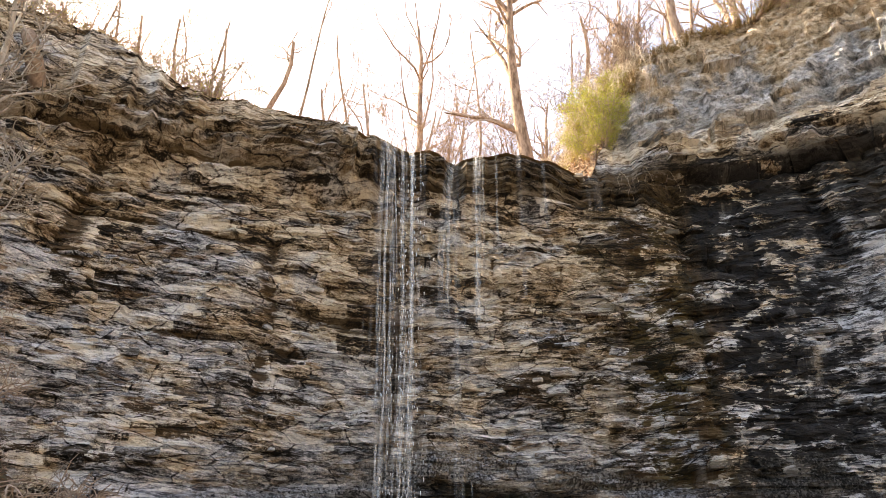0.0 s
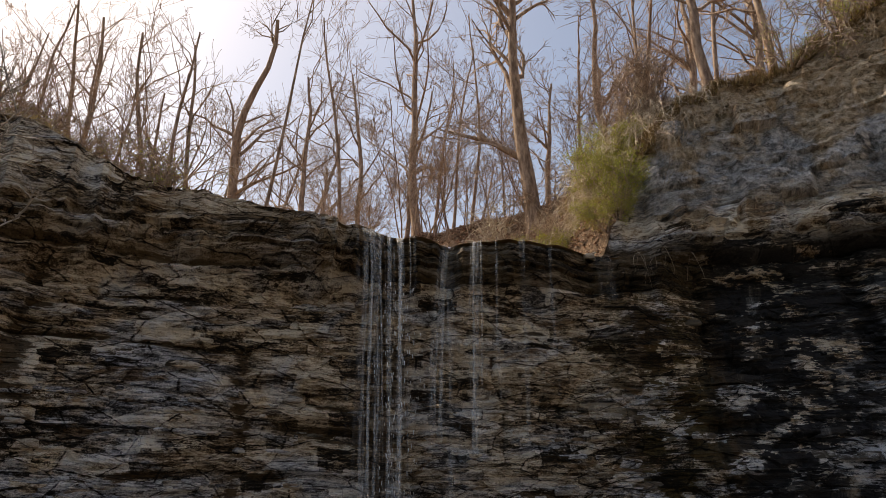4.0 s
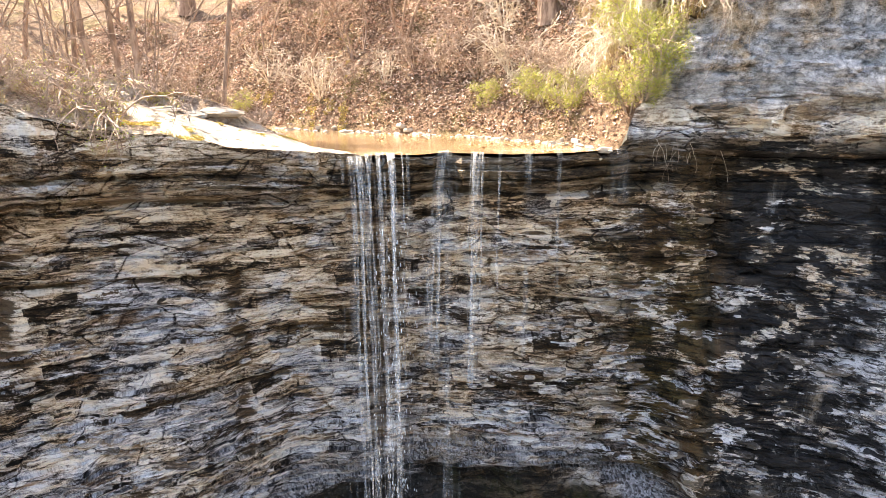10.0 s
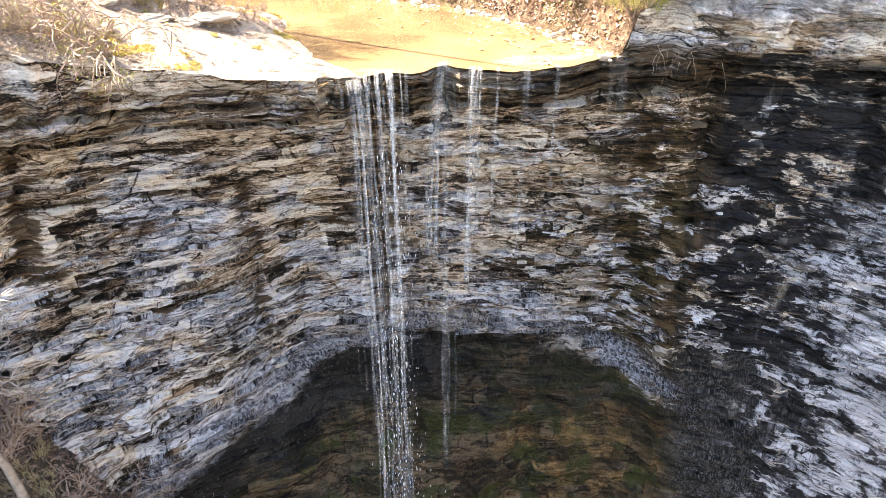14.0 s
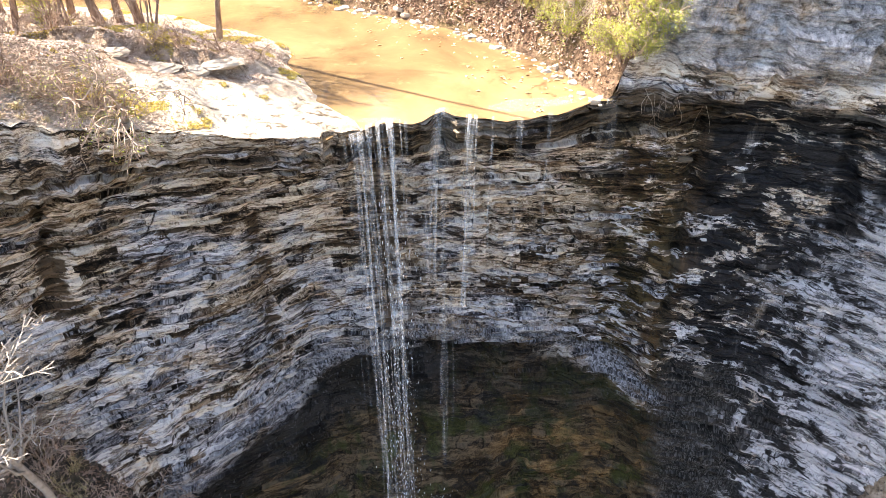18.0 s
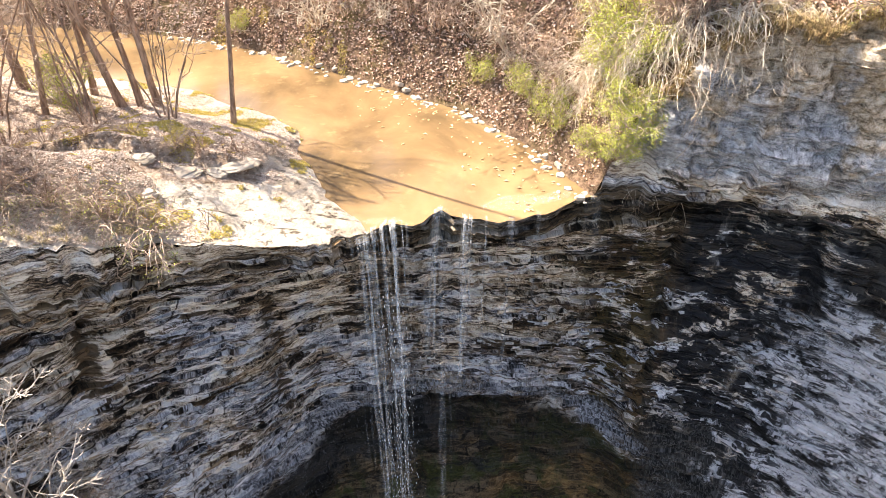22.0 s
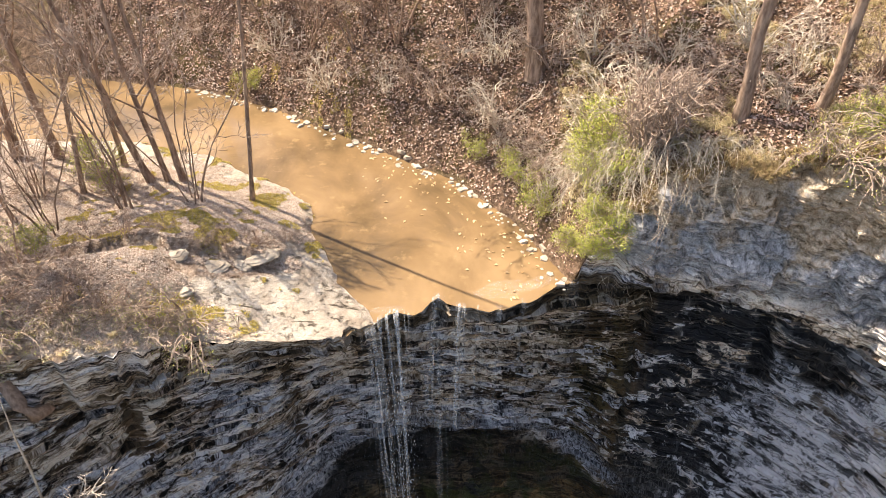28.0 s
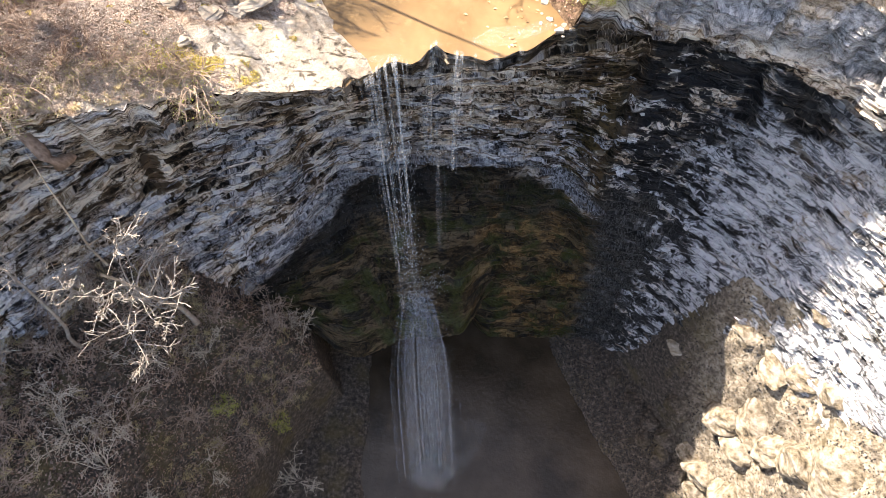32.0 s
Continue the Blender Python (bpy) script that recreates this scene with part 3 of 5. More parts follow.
def to_line(x, y, line):
    """Signed distance to a line: plus on its right-hand side."""
    best = np.full(np.shape(x), 1e9)
    sign = np.ones(np.shape(x))
    for a, b in zip(line[:-1], line[1:]):
        d = b - a
        t = np.clip(((x - a[0]) * d[0] + (y - a[1]) * d[1]) / (d @ d), 0, 1)
        dist = np.hypot(x - a[0] - t * d[0], y - a[1] - t * d[1])
        near = dist < best
        sign = np.where(near, np.sign(d[0] * (y - a[1]) - d[1] * (x - a[0])), sign)
        best = np.where(near, dist, best)
    return -best * sign


# the rim of the fall, seen from above: it juts out on either side of a notch
RIM = np.array([(-9.2, 9.7), (-8.0, 10.6), (-7.0, 11.2), (-6.0, 11.6), (-5.2, 11.8), (-4.3, 12.0), (-3.5, 12.15), (-2.4, 12.45), (-1.55, 12.8), (-1.2, 13.12), (-0.4, 13.25), (0.22, 13.68), (0.6, 13.55),
                (1.25, 13.25), (1.9, 13.38), (2.6, 13.7), (3.3, 14.25), (4.2, 14.3), (5.4, 14.15)])


def plateau(x, y):
    """Height of the land above the fall."""
    x, y = np.asarray(x, float), np.asarray(y, float)
    r = to_line(x, y, BANK_R)
    l = -to_line(x, y, BANK_L) + 0.25 * fbm(x * 1.1, y * 1.1, 9.0, 4)
    rough = fbm(x * 0.35, y * 0.35, 2.0, 5)
    fine = fbm(x * 1.7, y * 1.7, 5.0, 3)
    near = 1 - smooth(y, 14.6, 17.0)
    rise = np.interp(r, [0, 0.5, 2.4, 4.5, 14, 26, 60, 200], [0, 0.5, 2.9, 4.7, 9.0, 12.0, 15, 25]) * (1 - near) + np.interp(r, [0, 0.3, 0.9, 1.35, 2.2, 4.5, 14, 200], [0, 0.3, 2.2, 3.2, 3.7, 4.6, 9.0, 25]) * near
    rise = rise * (HILL + (1 - HILL) * smooth(x, -13.0, 0.0))
    right = 0.10 + rise + smooth(r, 0.3, 3) * rough * 0.7 + smooth(r, 0.1, 0.8) * fine * 0.16
    back = y - np.interp(x, RIM[:, 0], RIM[:, 1])
    ledge = np.interp(x, [-11, -8.0, -7.0, -6.0, -5.2, -3.7, -2.2, -1.5], [1.5, 1.35, 1.2, 0.85, 0.55, 0.28, 0.08, 0.0]) * (1 - smooth(back, 1.5, 5.0)) * smooth(l, 0, 1)
    scarp = y - np.interp(x, [-10, -9, -7.8, -6.4, -4.6, -4.0, -3.35], [13.9, 14.15, 14.1, 14.43, 14.43, 14.54, 15.24]) - 0.5 * fbm(x * 1.3, y * 0.4, 6.0, 4)
    step = 0.36 * smooth(scarp, -0.05, 0.12) * (1 - smooth(scarp, 0.6, 3.5)) * smooth(-x, 3.0, 4.2)
    left = 0.06 + step + np.interp(l, [0, 1.2, 2.5, 6, 30, 200], [0, 0.10, 0.40, 0.7, 1.4, 9]) * smooth(back, 0.0, 2.5) + ledge + smooth(l, 0.8, 3) * rough * 0.3 + smooth(l, 1, 2.5) * fine * 0.08
    bed = -0.22 + 0.04 * fine
    right = bed + (right - bed) * smooth(r, -0.35, 0.45)
    # a low step where the bed breaks off at the rim
    left = bed + (left - bed) * smooth(l, -0.45, 0.35)
    return WATER_Z + np.where(r > -0.35, right, np.where(l > -0.45, left, bed + 0.16 * (1 - smooth(back, 0.0, 0.9))))


def profile(x, z):
    """How far the rock stands out into the gorge from the cliff line."""
    left = np.interp(z, [-6, -1, 2, 3.8, 5, 7, 9, 10.4, 11.1, 12, 14, 16], [1.8, 1.7, 1.5, 1.2, 0.8, 0.3, 0, 0.05, 0.3, 0.45, 0.3, 0.0])
    mid = np.interp(z, [-6, -4.4, -2, -1.25, -1.0, 0.3, 0.6, 3, 3.8, 5, 7, 9, 10.2, 10.8, 11.3], [1.0, 1.0, 1.6, 3.5, 3.7, 2.3, 2.0, 0.25, -0.5, -0.55, -0.5, 0.05, 0.3, 0.75, 0.95])
    east = np.interp(z, [-6, -4.4, 0, 3, 3.8, 5, 7, 9, 10.2, 10.8, 11.3], [2.6, 2.5, 1.5, 0.35, -0.35, -0.4, -0.3, 0.1, 0.2, 0.3, 0.5])
    right = np.interp(z, [-6, 0, 3, 5, 7, 9, 10, 10.7, 11.0, 11.2, 11.6, 12, 14, 15.5, 17], [2.6, 1.6, 0.9, 0.5, 0.2, 0, -0.1, -0.3, 0.0, 0.45, 0.6, 0.65, 0.6, 0.4, 0.1])
    wl = 1 - smooth(x, -6.6 + 1.2 * smooth(z, 2.0, 0.5), -2.2 - 1.6 * smooth(z, 2.0, 0.5))
    wr = smooth(x, 4.2, 5.8)
    we = smooth(x, 0.8, 2.4) * (1 - wr)
    return left * wl + right * wr + east * we + mid * (1 - wl - wr - we)


def cliff_steps(total):
    u, out = 0.0, []
    while u < total:
        out.append(u)
        near = min(abs(u - 36), abs(u - 68)) if not 36 < u < 68 else 0
        u += 0.085 + 0.02 * near
    return np.array(out)


LINE, U = spline(CLIFF_LINE, cliff_steps)
TAN = np.gradient(LINE, axis=0)
TAN /= np.linalg.norm(TAN, axis=1)[:, None]
INWARD = np.stack([TAN[:, 1], -TAN[:, 0]], 1)


def strata(u, x, z, layer):
    """Ledges and flaky blocks of the bedded rock, metres."""
    length = 0.22 + 0.9 * hashed(layer, 3) ** 2
    uw = u + 0.35 * fbm(u * 1.6, z * 3.0, 9.0, 3)
    block = np.floor((uw + 40 * hashed(layer, 5)) / length)
    pick = hashed(block, layer, 11)
    bold = smooth(fbm(u * 0.5, z * 0.9, 12.0, 3), -0.25, 0.35)
    d = 0.08 * (hashed(layer, 7) - 0.5) + (0.03 + 0.11 * bold) * (pick - 0.5)
    d = d + 0.16 * fbm(u * 0.9, z * 1.6, 1.0, 5) + 0.20 * fbm(u * 0.25, z * 0.5, 8.0, 3)
    d = d + 0.07 * fbm(u * 3.5, z * 8, 3.0, 4)
    d = d + 0.15 * (hashed(np.floor(u * 1.7 + 1.2 * fbm(u * 0.9, z * 1.4, 31.0, 3)), np.floor(z * 2.4 + 1.1 * fbm(u * 0.8, z * 0.9, 32.0, 3)), 33) - 0.5) * smooth(fbm(u * 0.35, z * 0.5, 34.0, 2), -0.5, 0.2)
    # seam: groove weight that colours both stain and shade into the recesses
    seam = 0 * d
    upper = smooth(z, 11.5, 12.3) * smooth(x, 3.5, 5.0)
    d = d * (1 - 0.75 * upper)
    shelf = np.floor(z / 0.55 + 0.5 * fbm(u * 0.5, z * 0.3, 21.0, 3))
    jog = np.floor(u / 0.9 + 0.6 * fbm(u * 0.6, z * 0.8, 22.0, 2))
    course = smooth(z, 11.3, 11.4) * (1 - smooth(z, 12.05, 12.15)) * smooth(x, 4.2, 5.0)
    d = d + upper * (0.20 * fbm(u * 2.4, z * 3.0, 15.0, 6) + 0.42 * (hashed(shelf, jog, 23) - 0.5) + 0.30 * (hashed(jog, 24) - 0.5) + 0.14 * (hashed(np.floor(z / 0.17 + 0.6 * fbm(u, z, 26.0, 3)), np.floor(u / 0.33 + 0.8 * fbm(u, z * 1.5, 27.0, 3)), 28) - 0.5))
    d = d + course * (0.30 * (hashed(np.floor(z / 0.24 + 0.25 * fbm(u * 0.7, 3.0, 2.0, 2)), np.floor(u / 0.7 + 2.0 * hashed(np.floor(z / 0.24), 8)), 25) - 0.35))
    for zn, deep, wide, lo, hi, stain_shade in ((8.98, 0.16, 0.05, -9, -0.8, 1.1), (10.46, 0.22, 0.07, -9, 4.5, 1.0), (9.83, 0.10, 0.035, -6.4, -3.6, 0.8), (8.05, 0.10, 0.06, -3.2, -1.2, 0.9), (7.5, 0.26, 0.15, -3.0, -0.8, 1.3), (6.6, 0.10, 0.10, -5.2, -2.6, 0.7),
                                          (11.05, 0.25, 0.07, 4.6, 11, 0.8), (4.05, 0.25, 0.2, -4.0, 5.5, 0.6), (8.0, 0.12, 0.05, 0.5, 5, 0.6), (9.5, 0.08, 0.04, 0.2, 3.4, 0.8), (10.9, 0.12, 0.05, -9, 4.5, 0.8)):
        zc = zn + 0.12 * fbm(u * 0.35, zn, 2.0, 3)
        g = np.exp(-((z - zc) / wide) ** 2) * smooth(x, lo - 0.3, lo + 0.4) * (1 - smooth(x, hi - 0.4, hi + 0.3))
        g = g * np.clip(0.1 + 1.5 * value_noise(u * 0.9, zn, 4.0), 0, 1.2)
        d, seam = d - deep * g, np.maximum(seam, stain_shade * g)
    for xa, za, xb, zb, wide, deep, stain_shade in ((1.0, 9.7, 1.5, 7.2, 0.05, 0.10, 0.9), (-4.15, 10.5, -3.6, 8.7, 0.06, 0.08, 0.5), (-3.62, 9.0, -3.6, 5.2, 0.22, 0.12, 1.1), (5.55, 9.95, 5.65, 5.0, 0.09, 0.16, 0.8), (5.55, 10.9, 5.6, 9.3, 0.10, 0.15, 0.5),
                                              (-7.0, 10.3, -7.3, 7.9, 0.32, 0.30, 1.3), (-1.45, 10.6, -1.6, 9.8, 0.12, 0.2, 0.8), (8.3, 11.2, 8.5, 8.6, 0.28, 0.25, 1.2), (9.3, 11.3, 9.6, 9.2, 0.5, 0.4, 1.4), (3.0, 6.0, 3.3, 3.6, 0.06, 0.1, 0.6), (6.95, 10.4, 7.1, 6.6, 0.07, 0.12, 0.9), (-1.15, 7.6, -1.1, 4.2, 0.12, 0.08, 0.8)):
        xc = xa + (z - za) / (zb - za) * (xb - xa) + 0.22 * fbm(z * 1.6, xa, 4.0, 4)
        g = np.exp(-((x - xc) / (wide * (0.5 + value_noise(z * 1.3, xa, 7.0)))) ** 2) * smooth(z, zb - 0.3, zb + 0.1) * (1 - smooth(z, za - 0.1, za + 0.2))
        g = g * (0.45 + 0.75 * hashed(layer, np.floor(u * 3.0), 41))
        d, seam = d - deep * g, np.maximum(seam, stain_shade * g)
    return d, seam


def cliff_rows():
    rng = np.random.default_rng(4)
    edges, z = [-6.2], -6.2
    while z < 18:
        z += (0.035 + 0.15 * rng.random() ** 2) * (1.0 if 2.5 < z < 13 else 1.6)
        edges.append(z)
    zs, ks, lean = [], [], []
    for k, (a, b) in enumerate(zip(edges[:-1], edges[1:])):
        for f in (0.04, 0.5, 0.96):
            zs.append(a + (b - a) * f)
            ks.append(k)
            lean.append(0.035 * (f - 0.5))
    return np.array(zs), np.array(ks), np.array(lean)


def build_cliff():
    zs, ks, lean = cliff_rows()
    x = LINE[:, 0]
    rim_y_ = np.interp(x, RIM[:, 0], RIM[:, 1])
    in_rim = smooth(x, -9.0, -8.0) * (1 - smooth(x, 4.6, 5.4)) * (LINE[:, 1] > 5)
    rim_d = (LINE[:, 1] - rim_y_) / np.maximum(-INWARD[:, 1], 0.4)
    rim_d = rim_d + 0.20 * (hashed(np.floor(U / 0.47), 51) - 0.5) + 0.10 * (hashed(np.floor(U / 0.17), 52) - 0.5)
    top = np.full(len(x), 12.0)
    for _ in range(4):
        off = profile(x, top) * (1 - in_rim) + rim_d * in_rim
        e = LINE + INWARD * off[:, None]
        top = plateau(e[:, 0], e[:, 1])
    uu, zz = np.meshgrid(U, zs, indexing="ij")
    kk = np.broadcast_to(ks, uu.shape)
    xx = np.broadcast_to(x[:, None], uu.shape)
    wave = 0.10 * fbm(uu * 0.12, zz * 0.1, 6.0, 3) + 0.07 * fbm(uu * 0.7, zz * 0.9, 16.0, 4)
    zc = np.minimum(zz, top[:, None])
    relief, seam = strata(uu, xx, zz, kk)
    w = in_rim[:, None] * smooth(zz, 9.9, 10.75)
    d = profile(xx, zc) * (1 - w) + (rim_d[:, None] - 0.10 * smooth(zz, 11.0, 10.6)) * w + (relief + lean) * (1 - 0.55 * in_rim[:, None] * smooth(zz, 11.0, 11.2)) + w * 0.24 * (hashed(kk, 31) - 0.65) * (1 - smooth(zz, 10.95, 11.12))
    zw = np.minimum(zc + wave * (1 - smooth(zz, top[:, None] - 1.0, top[:, None])), top[:, None])
    P = np.stack([LINE[:, None, 0] + INWARD[:, None, 0] * d, LINE[:, None, 1] + INWARD[:, None, 1] * d, zw], 2)
    last = np.array([np.searchsorted(zs, t) for t in top])
    F = grid_faces(len(U), len(zs))
    row, col = F[:, 0] % len(zs), F[:, 0] // len(zs)
    keep = row < np.maximum(last[col], last[np.minimum(col + 1, len(U) - 1)])
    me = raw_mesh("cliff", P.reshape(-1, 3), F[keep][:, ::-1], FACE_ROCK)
    layer = me.attributes.new("beds", "FLOAT_VECTOR", "POINT")
    layer.data.foreach_set("vector", np.stack([uu - 52, d * 0.08, zc], 2).astype(np.float32).ravel())
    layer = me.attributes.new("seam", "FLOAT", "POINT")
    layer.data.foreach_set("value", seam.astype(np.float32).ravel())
    ob = tagged(new("cliff", me), "horizontally bedded grey and tan siltstone cliff, stained and wet", "cliff", kind="structure")
    edge = np.stack([P[i, min(last[i], len(zs) - 1)] for i in range(len(U))])
    return ob, edge, P, zs


CLIFF, EDGE, FACE, ROWS_Z = build_cliff()


def build_plateau():
    back = [0, 0.03, 0.08]
    while back[-1] < 320:
        back.append(back[-1] + max(0.11, 0.012 * back[-1] + 0.0009 * back[-1] ** 2))
    back = np.array(back)
    pick = np.unique(np.concatenate([np.arange(0, len(U), 2), [len(U) - 1]]))
    E0 = EDGE[pick]
    out = -INWARD[pick]
    # soften the fan of lines so that far ground stays even
    far = np.stack([E0[:, 0] - 0.0, E0[:, 1] + 8.0], 1) * np.array([1.0, 1.0])
    far /= np.linalg.norm(far, axis=1)[:, None]
    w = smooth(back, 0, 20)[None, :, None]
    d = out[:, None] * (1 - w) + far[:, None] * w
    XY = E0[:, None, :2] + d * back[None, :, None]
    Z = plateau(XY[..., 0], XY[..., 1])
    Z[:, 0] = E0[:, 2] - 0.01
    P = np.concatenate([XY, Z[..., None]], 2)
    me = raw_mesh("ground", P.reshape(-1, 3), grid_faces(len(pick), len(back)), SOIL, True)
    q = P.reshape(-1, 3)
    r, l = to_line(q[:, 0], q[:, 1], BANK_R), -to_line(q[:, 0], q[:, 1], BANK_L)
    back_ = q[:, 1] - np.interp(q[:, 0], RIM[:, 0], RIM[:, 1])
    bare = smooth(r, 0.1, -0.3) * smooth(l, 1.9, 0.7) * smooth(q[:, 1], 23, 21)
    bare = np.maximum(bare, smooth(back_, 2.5, 1.2) * smooth(q[:, 0], -8.0, -5.8) * (l > 0))
    layer = me.attributes.new("bedrock", "FLOAT", "POINT")
    layer.data.foreach_set("value", bare.astype(np.float32))
    tagged(new("ground", me), "wooded land above the fall, brown leaf mould and bare bedrock", "ground", kind="structure")


build_plateau()

# ---- gorge floor ----
TALUS_L = np.array([(-5.0, 14.5), (-4.4, 11.2), (-3.7, 9.4), (-4.4, 8.5), (-5.2, 7.4), (-6.2, 5), (-6.8, 0), (-7.5, -34)])
TALUS_R = np.array([(7.6, 15.5), (7.4, 12.0), (8.6, 9.2), (9.7, 7.0), (10.3, 5.5), (10.7, 2), (11.5, -34)])
POOL_Z = -4.5


def gorge(x, y):
    l = to_line(x, y, TALUS_L)
    r = -to_line(x, y, TALUS_R)
    rough = fbm(x * 0.6, y * 0.6, 3.0, 5)
    fine = fbm(x * 2.2, y * 2.2, 7.0, 4)
    left = np.interp(l, [0, 0.15, 0.5, 2.2, 3.6, 9], [-4.6, -1.7, -0.4, 4.0, 6.0, 8.0]) + smooth(l, 0.1, 1) * (1.0 * rough + 0.40 * fine)
    right = np.interp(r, [0, 0.25, 0.6, 1.6, 2.7, 9], [-4.2, -2.8, -1.6, 2.0, 4.2, 7]) + smooth(r, 0.1, 1) * (1.2 * rough + 0.85 * fine)
    shelf = np.interp(x, [-6, -3.2, -2.6, -2.0], [0.35, 0.22, 0.0, -0.6]) + 0.10 * rough
    bar = np.interp(-r, [0, 1.9, 2.6, 4.5], [0.35, 0.25, -0.05, -0.6])
    return np.where(l > 0, left, np.where(r > -0.35, right, POOL_Z + np.maximum(bar, shelf) + 0.07 * fine))


def build_gorge():
    gx, gy = np.linspace(-19.5, 19.5, 300), np.concatenate([np.linspace(-32, -3, 60), np.linspace(-2.9, 15, 160)])
    X, Y = np.meshgrid(gx, gy, indexing="ij")
    P = np.stack([X, Y, gorge(X, Y)], 2)
    me = raw_mesh("gorge_floor", P.reshape(-1, 3), grid_faces(len(gx), len(gy)), SCREE, True)
    tagged(new("gorge_floor", me), "steep talus and shale gravel floor of the gorge", "ground", kind="structure")
    n = 40
    gx, gy = np.linspace(-8, 11, n), np.linspace(-32, 13.5, n)
    X, Y = np.meshgrid(gx, gy, indexing="ij")
    me = raw_mesh("plunge_pool", np.stack([X, Y, 0 * X + POOL_Z], 2).reshape(-1, 3), grid_faces(n, n), POOL, True)
    tagged(new("plunge_pool", me), "murky brown plunge pool below the waterfall", "water", kind="structure")
    gx, gy = np.linspace(-45, 6, 260), np.linspace(12.2, 31, 100)
    X, Y = np.meshgrid(gx, gy, indexing="ij")
    inside = (to_line(X, Y, BANK_R) < 0.4) & (-to_line(X, Y, BANK_L) < 1.0)
    edge_y = np.interp(X, EDGE[:, 0], EDGE[:, 1])
    Y = np.maximum(Y, edge_y - 0.04)
    F = grid_faces(len(gx), len(gy))
    ok = inside.ravel()[F].any(1) & (np.ptp(Y.ravel()[F], axis=1) > 0.02)
    me = raw_mesh("creek", np.stack([X, Y, 0 * X + WATER_Z], 2).reshape(-1, 3), F[ok], WATER, True)
    tagged(new("creek", me), "shallow silty orange-brown creek above the fall", "water", kind="structure")


def scree_material():
    m = Mat("shale_talus")
    n1, n2, n3 = m.noise(m.pos, 0.6, 5, 0.6), m.noise(m.pos, 7, 6, 0.7), m.noise(m.pos, 2.2, 5, 0.6)
    col = m.ramp(n2, [(0.3, (0.014, 0.011, 0.008)), (0.5, (0.075, 0.058, 0.043)), (0.7, (0.22, 0.175, 0.135))])
    col = m.mix(m.span(n1, 0.48, 0.66, 0, 0.6), col, (0.11, 0.085, 0.03))
    # past x = 9 the sunlit bank's brightness is painted into the talus
    pale = m.math("MULTIPLY", m.span(m.axis(0), 9.0, 10.4), m.span(n3, 0.35, 0.6, 0.25, 1))
    col = m.mix(pale, col, m.ramp(n2, [(0.3, (0.06, 0.045, 0.028)), (0.45, (0.27, 0.215, 0.15)), (0.65, (0.50, 0.44, 0.36))]))
    return m.set(color=col, rough=0.92).bump(m.math("ADD", n2, n3), 1.0, 0.08).m


SCREE = scree_material()
build_gorge()


# ---- the falls ----
def stream(x0, y0, width, vx, vy, z1, material, seed, strands, taper=0.6):
    """A fall from the rim: strands of water that leave together and break up on the way down."""
    rng = np.random.default_rng(seed)
    out = []
    for k in range(strands):
        a = (2 * (k + 0.5) / strands - 1) + rng.normal(0, 0.12) if strands > 1 else 0
        xs = x0 + width * 0.5 * a
        w = width * rng.uniform(0.6, 2.2) / strands
        sx, sy = vx + rng.normal(0, 0.05) - a * width * 0.05, vy * rng.uniform(0.75, 1.2)
        z = np.concatenate([[0.02, 0.02], np.linspace(0.012, z1 - WATER_Z, 70)]) + WATER_Z
        t = np.sqrt(np.maximum(WATER_Z - z, 0) / 4.9)
        y = rim_y(xs) - sy * t - 0.05
        y[0], y[1] = rim_y(xs) + 0.10, rim_y(xs) + 0.04
        x = xs + sx * t + 0.03 * np.sin(z * rng.uniform(0.6, 1.6) + rng.uniform(0, 6)) * t
        ww = w * (1 - (1 - taper) * np.clip(t / 1.2, 0, 1)) * (0.8 + 0.4 * value_noise(z * 0.9, k, seed))
        c = np.cos(np.linspace(0, np.pi, 5))
        P = np.stack([x[:, None] + ww[:, None] * c * 0.5, y[:, None] - 0.3 * ww[:, None] * np.sqrt(1 - c ** 2), np.repeat(z[:, None], 5, 1)], 2)
        out.append(raw_mesh("strand", P.reshape(-1, 3), grid_faces(len(z), 5), material, True))
    return out


def drops(name, rng, centres, size):
    n = len(centres)
    t = np.array([(1, 1, 1), (-1, -1, 1), (-1, 1, -1), (1, -1, -1)], float)
    s = size * rng.uniform(0.4, 1.3, (n, 1, 1))
    V = (centres[:, None] + t[None] * s * np.array([0.8, 0.8, 4.5])).reshape(-1, 3)
    k = np.arange(n)[:, None] * 4
    F = np.concatenate([k + np.array([f]) for f in ((0, 1, 2), (0, 3, 1), (0, 2, 3), (1, 3, 2))])
    return raw_mesh(name, V, F, DROPS)


def rim_y(x):
    sel = (EDGE[:, 1] > 10)
    return float(np.interp(x, EDGE[sel, 0], EDGE[sel, 1]))


FALLS = thing("waterfall", "white ribbons of water falling from a rock rim", "waterfall")
